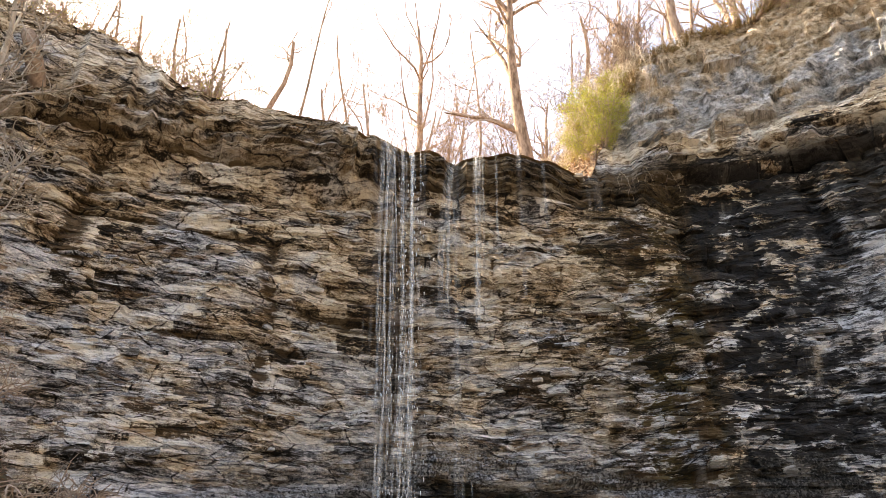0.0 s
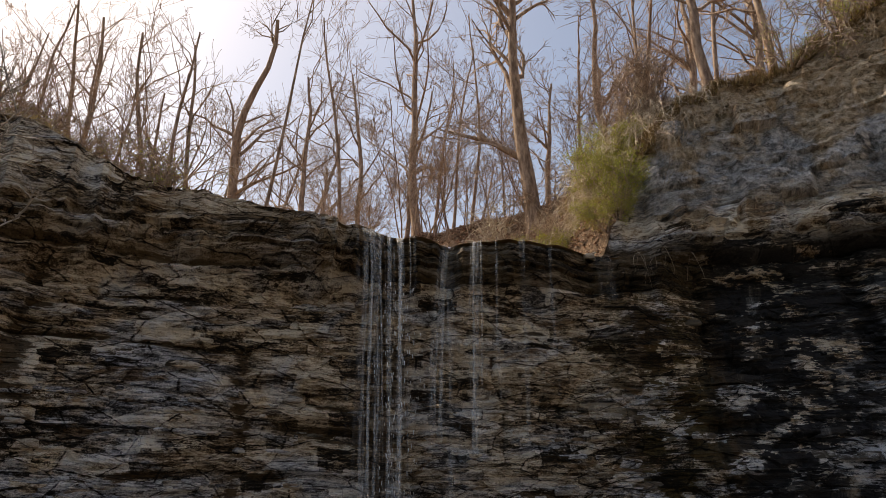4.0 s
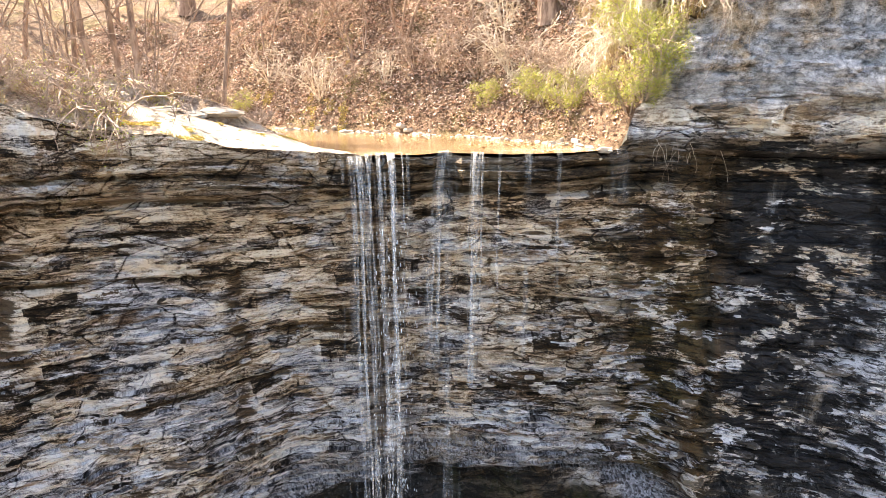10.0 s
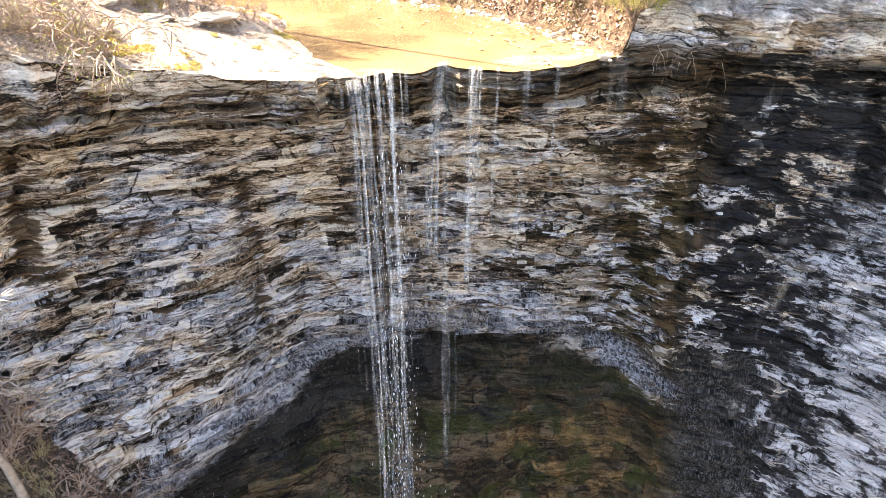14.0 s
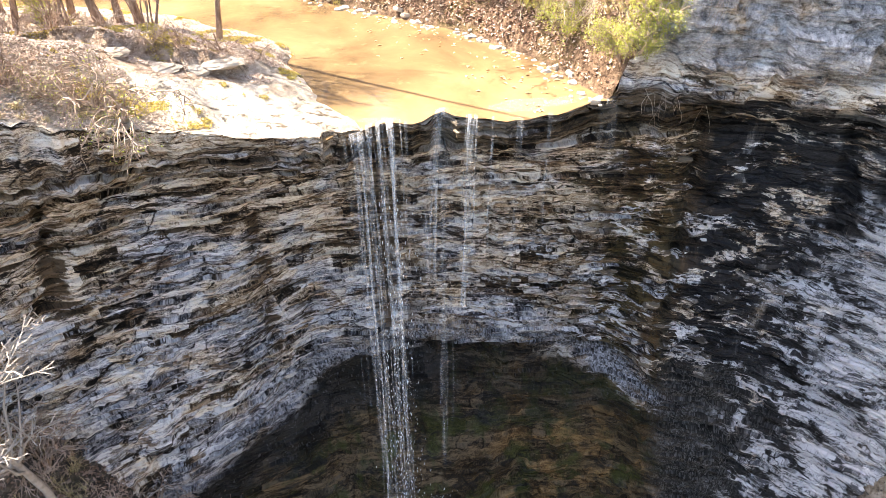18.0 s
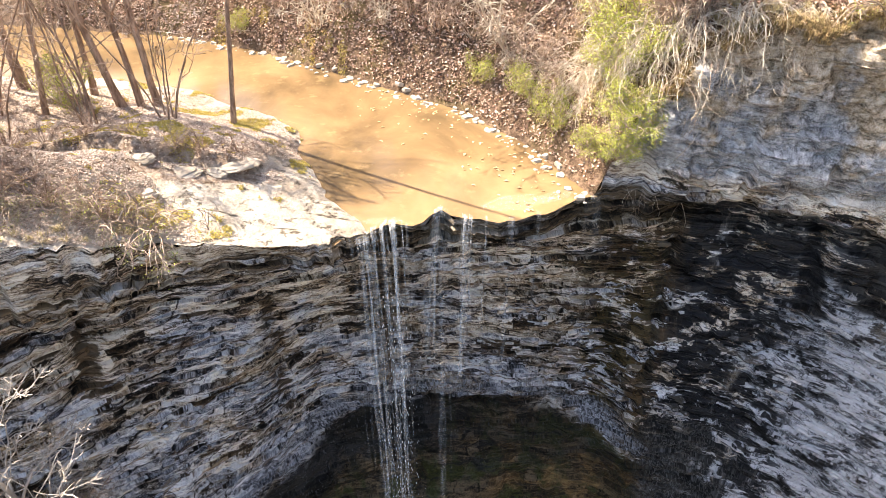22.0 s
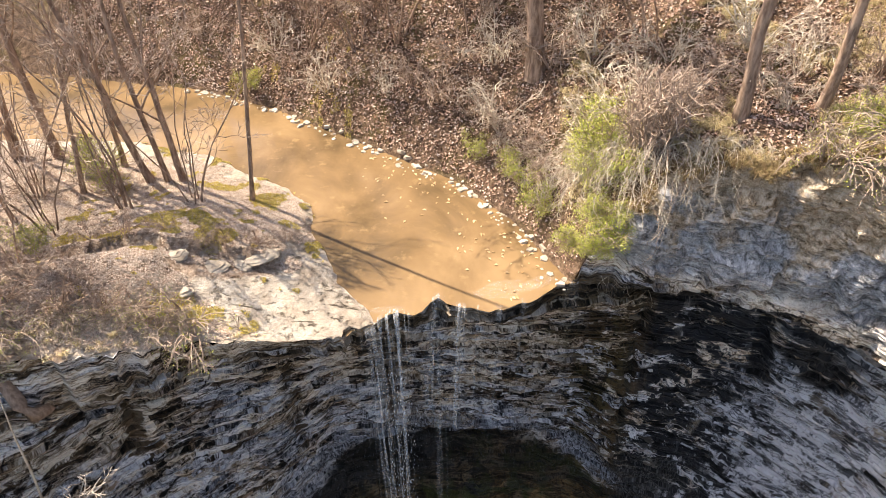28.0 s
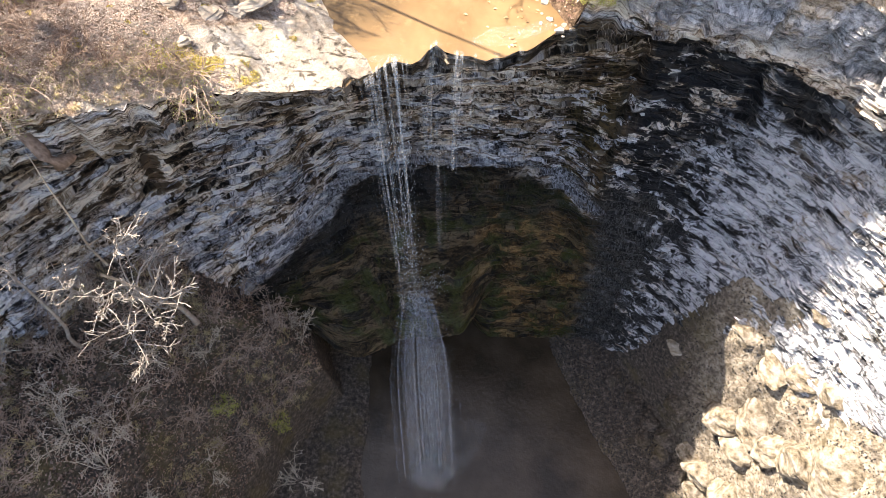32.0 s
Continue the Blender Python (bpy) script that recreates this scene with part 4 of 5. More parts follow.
for nm, x0, w, vx, vy, z1, mt, n, tp in (("main_stream", -0.98, 0.80, 0.16, 0.75, -0.2, FALL, 34, 0.8), ("side_stream", -1.45, 0.16, 0.14, 0.6, 5.0, VEIL, 4, 0.9),
                                         ("thin_stream", -0.42, 0.07, 0.0, 0.35, 9.2, VEIL, 2, 0.7), ("thin_stream", 0.22, 0.16, -0.20, 0.45, 7.2, FALL, 6, 1.5), ("thin_stream", 0.30, 0.24, 0.02, 0.45, 0.3, VEIL, 8, 1.4),
                                         ("thin_stream", 0.82, 0.20, -0.08, 0.5, 7.0, FALL, 8, 1.0), ("thin_stream", 1.22, 0.06, -0.03, 0.4, 8.0, FALL, 1, 0.8),
                                         ("thin_stream", 1.75, 0.09, -0.02, 0.35, 7.5, VEIL, 2, 0.8), ("thin_stream", 2.32, 0.10, 0.02, 0.3, 8.0, VEIL, 2, 0.8),
                                         ("thin_stream", 3.55, 0.3, 0.02, 0.15, 10.2, VEIL, 3, 0.9)):
    first = None
    for me in stream(x0, rim_y(x0), w, vx, vy, z1, mt, int(100 * (x0 + 5)), n, tp):
        if first is None:
            first = piece(nm, me, FALLS)
        else:
            piece("strand", me, first)


def lower_fall():
    """The water that strikes the ledge, runs down it and leaps into the pool."""
    rng = np.random.default_rng(12)
    for k in range(90):
        a = rng.normal(0, 0.42)
        s = np.linspace(0, 1, 26)
        run = s < 0.35
        y = np.where(run, 12.3 - 1.9 * s / 0.35, 10.4 - 4.2 * (s - 0.35) / 0.65) + rng.normal(0, 0.12)
        z = np.where(run, 0.35 - 1.35 * s / 0.35, -0.95 - 0.6 * (s - 0.35) - 3.2 * ((s - 0.35) / 0.65) ** 2) + 0.1 * np.abs(np.sin(s * 9 + k))
        x = -0.55 + 0.45 * s + a * (0.45 + 0.75 * np.sin(np.clip(s, 0, 0.6) * 2.6))
        w = (rng.uniform(0.010, 0.035) if k < 60 else rng.uniform(0.05, 0.14)) * (0.7 + 0.6 * value_noise(s * 5, k, 3))
        c = np.cos(np.linspace(0, np.pi, 4))
        P = np.stack([x[:, None] + w[:, None] * c, y[:, None] - 0.3 * w[:, None] * np.sqrt(1 - c ** 2), z[:, None] + 0 * c], 2)
        me = raw_mesh("strand", P.reshape(-1, 3), grid_faces(26, 4), FALL if k < 26 else (VEIL if k < 60 else MIST), True)
        if k == 0:
            lower = piece("lower_cascade", me, FALLS)
        else:
            piece("strand", me, lower)
    c = np.concatenate([rng.normal((-0.5, 12.0, 0.3), (0.35, 0.35, 0.35), (700, 3)), rng.normal((0.15, 12.4, 0.6), (0.25, 0.25, 0.3), (400, 3)),
                        rng.normal((-0.05, 6.2, -4.3), (0.5, 0.45, 0.15), (1200, 3)),
                        np.stack([rng.normal(-0.80, 0.22, 700) + 0.1, rng.normal(12.45, 0.12, 700), 10.0 * rng.random(700) ** 1.5], 1),
                        np.stack([rng.normal(-0.1, 0.5, 1500), rng.uniform(6.3, 10.4, 1500), np.zeros(1500)], 1)])
    k = c[-1500:]
    k[:, 2] = -1.0 - 3.4 * ((10.4 - k[:, 1]) / 4.2) ** 2 + rng.normal(0, 0.2, 1500)
    ob = piece("spray", drops("spray", rng, c, 0.007), FALLS, "scattered white water drops")
    ob["kind"] = "stuff"


lower_fall()


# ---- trees ----
def grow(seed, height, r0, levels=3, lean=(0, 0), fork=0.35, spread=0.7, stems=1, wobble=0.09, counts=(12, 6, 4), thick=(0.3, 0.6), least=0.0065):
    """A bare tree: the trunk's tube and the limbs' tubes, from the ground up."""
    rng = np.random.default_rng(seed)
    trunk, limbs, twigs = [], [], []

    def shoot(p, d, length, r, level, keep):
        n = 12 if level == 0 else (7 if level == 1 else 5)
        pts, q, e = [p], np.array(p, float), np.array(d, float)
        for i in range(n - 1):
            e = e + rng.normal(0, wobble if level == 0 else 0.2, 3) + np.array([0, 0, 0.05 if level else 0.02])
            e /= np.linalg.norm(e)
            q = q + e * length / (n - 1)
            pts.append(q.copy())
        pts = np.array(pts)
        rad = r * np.linspace(1, 0.28 if level == 0 else 0.2, n) ** 0.9
        if level == 0:
            rad[0] *= 1.35
        keep.append((pts, np.maximum(rad, least)))
        if level >= levels:
            return
        m = counts[min(level, 2)]
        for j in range(m):
            f = rng.uniform(fork, 1.0) if level == 0 else rng.uniform(0.25, 1.0)
            i = min(int(f * (n - 1)), n - 2)
            o = pts[i] + (pts[i + 1] - pts[i]) * (f * (n - 1) - i)
            ax = pts[i + 1] - pts[i]
            ax /= np.linalg.norm(ax)
            side = np.cross(ax, rng.normal(0, 1, 3))
            side /= np.linalg.norm(side)
            nd = ax * (1 - spread * 0.55) + side * spread * rng.uniform(0.6, 1.1)
            nd /= np.linalg.norm(nd)
            rr = rad[i] * rng.uniform(*thick)
            shoot(o, nd, length * rng.uniform(0.25, 0.5) * (1.15 - 0.45 * f), rr, level + 1, limbs if level == 0 else twigs)

    for s in range(stems):
        a = rng.uniform(0, 6.28)
        k = 0 if stems == 1 else 1
        d = np.array([lean[0] + k * 0.22 * math.cos(a + s * 2.1), lean[1] + k * 0.22 * math.sin(a + s * 2.1), 1.0])
        shoot(np.array([k * 0.14 * math.cos(a + s * 2.1), k * 0.14 * math.sin(a + s * 2.1), -0.15]), d / np.linalg.norm(d), height * rng.uniform(0.85, 1.1), r0 * (1 if s == 0 else rng.uniform(0.6, 0.95)), 0, trunk)
    return trunk, limbs, twigs


def tree_model(seed, label, group, height, r0, **kw):
    trunk, limbs, twigs = grow(seed, height, r0, **kw)
    ob = thing("tree", label, "tree", group)
    for t in trunk:
        piece("trunk", raw_mesh("trunk", *tubes([t], 8), BARK, True), ob)
    for t in limbs:
        piece("limb", raw_mesh("limb", *tubes([t], 5), BARK, True), ob)
    if twigs:
        piece("crown", raw_mesh("crown", *tubes(twigs, 3), TWIG), ob)["kind"] = "stuff"
    return ob


def stand(model, x, y, turn=0, size=1.0, sink=0.0, z=None, tilt=(0, 0)):
    z = float(plateau(np.array(x), np.array(y))) if z is None else z
    return copy_thing(model, pose(x, y, z - sink, tilt[0], tilt[1], turn) @ Matrix.Diagonal((size, size, size, 1)))


FAR = "bare trees of the woods"
SLIM = [tree_model(21 + i, "slender bare grey-brown tree standing in leaf litter", FAR, 8.5 + i * 0.8, 0.062 + 0.010 * i, levels=3, fork=0.35, spread=0.6, wobble=0.05, counts=(9, 6, 4)) for i in range(4)]
TALL = [tree_model(41 + i, "tall bare hardwood tree with spreading limbs", FAR, 12 + i, 0.17 + 0.03 * i, levels=3, fork=0.25, spread=0.75, counts=(14, 7, 5)) for i in range(3)]
CLUMP = [tree_model(61 + i, "bare sapling clump of several thin stems", "sapling clumps", 4.2 + i, 0.035, levels=3, fork=0.2, spread=0.6, stems=4) for i in range(2)]
BIG = tree_model(57, "large old bare tree forking low into heavy limbs", "", 11.0, 0.27, levels=3, fork=0.2, spread=0.62, wobble=0.05, counts=(12, 8, 6), thick=(0.42, 0.72))
BIG.matrix_basis = pose(3.0, 19.7, float(plateau(3.0, 19.7)) - 0.1, 0, 0, 150)
STOUT = [tree_model(91 + i, "slender bare tree casting a long shadow over the creek bank", "bare trees on the creek bank", 8.2 + 0.6 * i, 0.085 + 0.012 * i, levels=3, fork=0.22, spread=0.6, wobble=0.06, counts=(8, 5, 3), lean=((0, 0), (-0.10, 0.02), (-0.04, 0.05))[i]) for i in range(3)]
POLE = tree_model(96, "straight slim bare trunk standing at the creek's edge", "", 9.5, 0.066, lean=(0.14, 0.0), levels=3, fork=0.5, spread=0.5, wobble=0.02, counts=(7, 4, 3))
POLE.matrix_basis = pose(-4.95, 17.4, float(plateau(-4.95, 17.4)), 0, 0, 0)
BUSHY = [tree_model(101 + i, "bare sapling clump of pale crooked stems and twigs", "sapling clumps", 4.6 + 0.7 * i, 0.032, levels=3, fork=0.1, spread=0.75, stems=5, wobble=0.10, counts=(6, 4, 3), least=0.006) for i in range(2)]
placed = []
for x, y, k, s, turn in ((-7.92, 18.09, 1, 1.1, 0), (-7.44, 18.09, 0, 1.0, 40), (-7.03, 18.17, 2, 0.9, 130), (-11.19, 19.5, 2, 1.2, 80), (-12.35, 19.4, 0, 1.3, 200), (-9.6, 17.4, 1, 0.8, 150), (-10.4, 15.5, 0, 0.7, 33), (-9.0, 18.9, 2, 0.8, 10)):
    placed.append(stand(STOUT[k], x, y, turn, s))
for x, y, k, s, turn in ((-6.25, 16.71, 0, 1.0, 10), (-7.98, 16.5, 1, 1.1, 80), (-9.33, 15.12, 0, 1.0, 200), (-8.9, 12.9, 1, 0.7, 140), (-10.3, 14.0, 0, 0.9, 60), (-10.6, 17.0, 0, 1.0, 20), (-11.6, 15.6, 1, 1.0, 100)):
    placed.append(stand(BUSHY[k], x, y, turn, s))
for x, y, k, s, turn in ((-11.3, 19.6, 3, 0.9, 310), (-12.4, 19.3, 2, 1.0, 70)):
    placed.append(stand(SLIM[k], x, y, turn, s))
for x, y, k, s, turn in ((6.8, 14.9, 0, 0.9, 90), (8.4, 14.8, 0, 0.7, 200), (-3.4, 26.5, 0, 0.8, 30)):
    placed.append(stand(TALL[k], x, y, turn, s))
for x, y, k, s, turn in ((-9.8, 13.5, 1, 0.8, 10),):
    placed.append(stand(CLUMP[k], x, y, turn, s))
rng = np.random.default_rng(76)
for k in range(10):
    x, y = rng.uniform(-22, -13), rng.uniform(14.0, 20.5)
    placed.append(stand(SLIM[k % 4], x, y, rng.uniform(0, 360), rng.uniform(0.35, 0.65)))
for x, y in ((-4.2, 24.0), (-2.4, 23.2), (-1.0, 22.6), (0.4, 23.4), (1.2, 21.6), (-0.2, 25.0), (-5.8, 25.2), (3.2, 22.6), (-3.2, 25.5), (4.6, 19.4), (5.6, 18.0)):
    placed.append(stand(CLUMP[k % 2], x, y, rng.uniform(0, 360), rng.uniform(0.7, 1.1)))
    k += 1
rng = np.random.default_rng(77)
spots, tries = [], 0
while len(spots) < 165 and tries < 5000:
    tries += 1
    a, d = 20 + 142 * rng.random() ** 0.8, 19 + 50 * rng.random() ** 1.3
    x, y = d * math.cos(radians(a)), 2 + d * math.sin(radians(a))
    r, l = float(to_line(np.array(x), np.array(y), BANK_R)), -float(to_line(np.array(x), np.array(y), BANK_L))
    if (r > 4 or l > 2.0) and y > 17 and not (-3.5 < x < 7 and y < 27) and not (-21 < x < -4 and y < 27) and all((x - p) ** 2 + (y - q) ** 2 > 2.5 for p, q in spots):
        spots.append((x, y))
        stand((SLIM + SLIM + TALL)[rng.integers(0, 11)], x, y, rng.uniform(0, 360), rng.uniform(0.7, 1.3))
for m_ in SLIM + TALL + CLUMP + STOUT + BUSHY:
    for o in list(m_.children_recursive) + [m_]:
        bpy.data.objects.remove(o)


# ---- shrubs, vines, dead wood ----
def shrub_model(seed, name, label, category, group, size, stems, droop, leafy, wood, foliage=None, leaf=0.035, fan=0.8, tilt=(0, 0), stout=1.35):
    """A many-stemmed shrub: stems, a haze of fine branches, and leaves if it has any."""
    rng = np.random.default_rng(seed)
    ob = thing(name, label, category, group)
    fine, tips = [], []
    for s in range(stems):
        a = rng.uniform(0, 6.28)
        d = np.array([fan * math.cos(a) * rng.uniform(0.3, 1) + tilt[0], fan * math.sin(a) * rng.uniform(0.3, 1) + tilt[1], 1.0])
        d /= np.linalg.norm(d)
        q, pts = np.array([0.06 * math.cos(a), 0.06 * math.sin(a), -0.05]) * size, []
        for i in range(9):
            pts.append(q.copy())
            d = d + rng.normal(0, 0.10, 3) + np.array([0, 0, -droop * i / 8])
            d /= np.linalg.norm(d)
            q = q + d * size * rng.uniform(0.85, 1.15) / 8
        pts = np.array(pts)
        piece("stem", raw_mesh("stem", *tubes([(pts, stout * size * 0.010 * np.linspace(1, 0.35, 9))], 4), wood, True), ob)
        for j in range(7):
            f = rng.uniform(2, 8)
            i = int(f)
            e = rng.normal(0, 1, 3)
            e = e / np.linalg.norm(e) + (pts[min(i + 1, 8)] - pts[i - 1]) / size * 3
            e /= np.linalg.norm(e)
            p, row = pts[i].copy(), []
            for k in range(5):
                row.append(p.copy())
                e = e + rng.normal(0, 0.22, 3) + np.array([0, 0, -droop * 0.5])
                e /= np.linalg.norm(e)
                p = p + e * size * 0.075
            fine.append((np.array(row), stout * size * 0.006 * np.linspace(1, 0.5, 5)))
            for g in range(3):
                b = row[rng.integers(1, 5)]
                v = rng.normal(0, 1, 3) + np.array([0, 0, 0.3 - droop])
                v /= np.linalg.norm(v)
                tip = b + v * size * rng.uniform(0.06, 0.16)
                fine.append((np.array([b, (b + tip) / 2 + rng.normal(0, 0.012 * size, 3), tip]), stout * size * 0.0045 * np.array([1, 0.8, 0.6])))
                tips.append(tip)
                tips.append((b + tip) / 2)
    piece("branchwork", raw_mesh("branchwork", *tubes(fine, 3), wood), ob)["kind"] = "stuff"
    if leafy:
        tips = np.array(tips)
        pick = tips[rng.integers(0, len(tips), leafy)] + rng.normal(0, 0.045 * size, (leafy, 3))
        piece("foliage", raw_mesh("foliage", *leaves(pick, leaf, rng, 0.8), foliage), ob)["kind"] = "stuff"
    return ob


def retire(models):
    for m_ in models:
        for o in list(m_.children_recursive) + [m_]:
            bpy.data.objects.remove(o)


GREEN = [shrub_model(201 + i, "green_shrub", "yellow-green budding shrub with fresh spring leaves", "shrub", "budding shrubs", 1.5, 11, 0.10, 4200, TWIG, SPROUT, 0.027) for i in range(2)]
BRUSH = [shrub_model(211 + i, "brush", "tangled bare brown shrub with drooping twigs", "shrub", "bare brush", 1.4, 10, 0.22, 0, (TWIG, PALE)[i % 2]) for i in range(3)]
DROOP = [shrub_model(221 + i, "drooping_shrub", "pale shrub drooping over the rock rim with sparse green leaves", "shrub", "rim shrubs", 1.5, 14, 0.42, 700, TWIG, SPROUT, 0.02, 1.0, (0, -0.5)) for i in range(2)]

THICKET = [shrub_model(245 + i, "low_brush", "low tangle of brown bare stems along the rim", "shrub", "low brush", 0.75, 11, 0.12, 0, (BARK, TWIG)[i], None, 0.03, 1.2, (0, -0.3), 1.9) for i in range(2)]
UPRIGHT = shrub_model(241, "upright_shrub", "dark upright bare shrub on the rim of the high wall", "shrub", "bare brush", 1.9, 14, -0.08, 0, TWIG, None, 0.03, 0.55)


def vine_model(seed, length):
    """Dry vines that spill over a rim and hang straight down."""
    r_ = np.random.default_rng(seed)
    ob = thing("hanging_vines", "dry pale vines and roots hanging down the rock", "vines", "hanging vines")
    for k in range(26):
        q = np.array([r_.uniform(-0.6, 0.6), r_.uniform(0.0, 0.5), r_.uniform(-0.05, 0.25)])
        d = np.array([r_.normal(0, 0.6), -0.7, r_.uniform(-0.3, 0.6)])
        n, pts = 10, []
        ln = length * r_.uniform(0.35, 1.0)
        for i in range(n):
            pts.append(q.copy())
            d = d / np.linalg.norm(d) + np.array([r_.normal(0, 0.30), r_.normal(0, 0.22) + (0.16 if i > 2 else 0), -0.42])
            q = q + d / np.linalg.norm(d) * ln / n
        piece("vine", raw_mesh("vine", *tubes([(np.array(pts), 0.0055 * np.linspace(1, 0.45, n))], 4), PALE if k % 2 else TWIG), ob)
    return ob


ROOTS = [vine_model(231, 1.6), vine_model(232, 2.2)]


def cascade_model(seed, reach):
    """A shrub whose long pale canes arch out over the rim and hang, with fine side twigs."""
    r_ = np.random.default_rng(seed)
    ob = thing("overhanging_brush", "pale dry canes arching over the rock rim and hanging down", "shrub", "overhanging brush")
    fine = []
    for k in range(30):
        q = np.array([r_.uniform(-0.5, 0.5), r_.uniform(-0.1, 0.6), r_.uniform(-0.05, 0.1)])
        a = r_.normal(-1.57, 0.75)
        d = np.array([math.cos(a) * 0.8, math.sin(a) * 0.8, r_.uniform(0.3, 1.3)])
        n, pts, ln = 12, [], reach * r_.uniform(0.5, 1.1)
        for i in range(n):
            pts.append(q.copy())
            d = d / np.linalg.norm(d) + np.array([r_.normal(0, 0.12), r_.normal(0, 0.10), -0.26])
            q = q + d / np.linalg.norm(d) * ln / n
        pts = np.array(pts)
        piece("cane", raw_mesh("cane", *tubes([(pts, 0.009 * np.linspace(1, 0.4, n))], 4), PALE if k % 3 else TWIG), ob)
        for j in range(9):
            b = pts[r_.integers(3, n)]
            v = np.array([r_.normal(0, 0.7), r_.normal(0, 0.6), -0.7])
            v *= r_.uniform(0.2, 0.55) / np.linalg.norm(v)
            fine.append((np.array([b, b + v * 0.5 + r_.normal(0, 0.04, 3), b + v]), np.array([0.005, 0.004, 0.003])))
    piece("branchwork", raw_mesh("branchwork", *tubes(fine, 3), PALE), ob)["kind"] = "stuff"
    return ob


CASCADE = [cascade_model(251, 1.7), cascade_model(252, 2.2)]
for x, y, k, s, turn in ((4.15, 14.3, 0, 0.75, 0), (3.8, 14.5, 1, 0.6, 70), (4.2, 15.2, 1, 0.85, 200), (2.95, 16.2, 0, 0.7, 140), (2.5, 17.4, 1, 0.65, 20), (4.4, 15.9, 0, 0.9, 250),
                         (-9.2, 18.0, 1, 0.9, 30), (8.6, 13.7, 0, 0.6, 90), (4.25, 14.45, 1, 0.6, 100), (4.0, 14.3, 0, 0.5, 10), (9.8, 12.7, 1, 0.7, 50), (3.95, 15.5, 1, 0.8, 0), (1.3, 18.9, 1, 0.5, 190), (-6.3, 23.8, 0, 0.5, 10), (-9.4, 14.4, 0, 0.6, 0)):
    stand(GREEN[k], x, y, turn, s)
rng = np.random.default_rng(5)
for x, y in ((3.2, 16.9), (2.7, 18.2), (3.6, 17.8), (2.0, 19.0), (1.2, 19.9), (4.2, 16.6), (4.9, 15.6), (5.3, 15.0), (5.6, 16.2), (4.6, 17.4), (3.4, 19.4), (6.4, 15.6), (7.4, 15.6), (9.2, 14.6), (10.0, 14.0), (0.2, 20.6), (-1.4, 21.6),
             (-3.5, 22.6), (5.9, 17.6), (7.6, 17.0), (9.0, 16.4), (3.0, 21.2), (1.6, 22.0), (-10.8, 12.5), (-10.6, 17.0), (-11.4, 13.6),
             (-10.5, 24.8), (-12.8, 25.8), (-8.2, 25.6), (-5.4, 24.4), (10.6, 15.4), (8.4, 18.6), (6.5, 19.5), (3.0, 17.3), (3.8, 16.2), (2.4, 18.6), (4.3, 18.6), (5.0, 16.4), (5.2, 17.0), (6.0, 16.6), (6.8, 16.4), (5.7, 15.4), (4.4, 16.0), (3.9, 15.6), (7.9, 15.2), (8.3, 16.0), (9.7, 15.2), (2.9, 20.0), (1.9, 20.6), (0.8, 21.2), (-0.6, 21.4), (-2.6, 22.4), (-4.6, 23.8)):
    stand(BRUSH[rng.integers(0, 3)], x, y, rng.uniform(0, 360), rng.uniform(0.65, 1.15))
for k, (x, y, s) in enumerate(((-9.3, 11.7, 1.2), (-8.8, 12.3, 1.1), (-8.4, 11.7, 1.0), (-8.1, 12.2, 1.1), (-7.5, 11.8, 1.0), (-7.2, 12.4, 0.9), (-6.8, 12.0, 0.9), (-6.3, 12.4, 0.8), (-6.0, 12.1, 0.8), (-5.5, 12.5, 0.7), (-4.8, 14.55, 0.7), (-5.4, 14.65, 0.7), (-4.1, 14.8, 0.7), (-6.3, 14.9, 0.7), (-7.2, 14.6, 0.8), (-8.0, 14.5, 0.8), (-8.7, 13.3, 0.9), (-9.6, 13.0, 1.1), (-7.9, 13.2, 0.7), (-3.6, 15.3, 0.6))):
    stand(THICKET[k % 2], x, y, 77 * x, s)
for x, y, s in ((5.0, 14.75, 1.0), (5.3, 14.9, 0.9), (4.75, 15.0, 0.8)):
    stand(UPRIGHT, x, y, 40 * s, s)
for x, y, k, s, turn in ((-5.2, 12.35, 0, 1.0, 0), (-5.7, 12.3, 1, 0.6, 20), (-8.0, 11.1, 0, 0.8, -30), (-8.8, 10.6, 1, 0.9, -20), (-6.6, 12.0, 1, 0.55, 10), (-7.3, 11.7, 0, 0.5, 0), (8.0, 13.3, 0, 1.0, 10), (9.0, 12.9, 1, 1.0, 25), (9.9, 12.3, 0, 1.0, 30)):
    stand(DROOP[k], x, y, turn, s)
for x, y, k, s, turn, z in ((4.75, 14.2, 0, 0.8, 0, 11.35), (5.2, 14.2, 0, 0.9, 10, 13.9), (5.7, 14.0, 1, 1.1, 0, 14.3), (6.3, 13.8, 0, 1.2, 15, 14.5), (7.0, 13.6, 1, 1.0, 0, 14.7), (4.7, 14.5, 1, 1.0, -10, 13.4), (5.4, 14.0, 1, 1.2, 25, 14.1), (6.0, 13.9, 0, 1.0, -15, 14.4),
                            (8.9, 13.0, 1, 0.9, 0, 14.8)):
    stand(ROOTS[k], x, y, turn, s, 0, z)


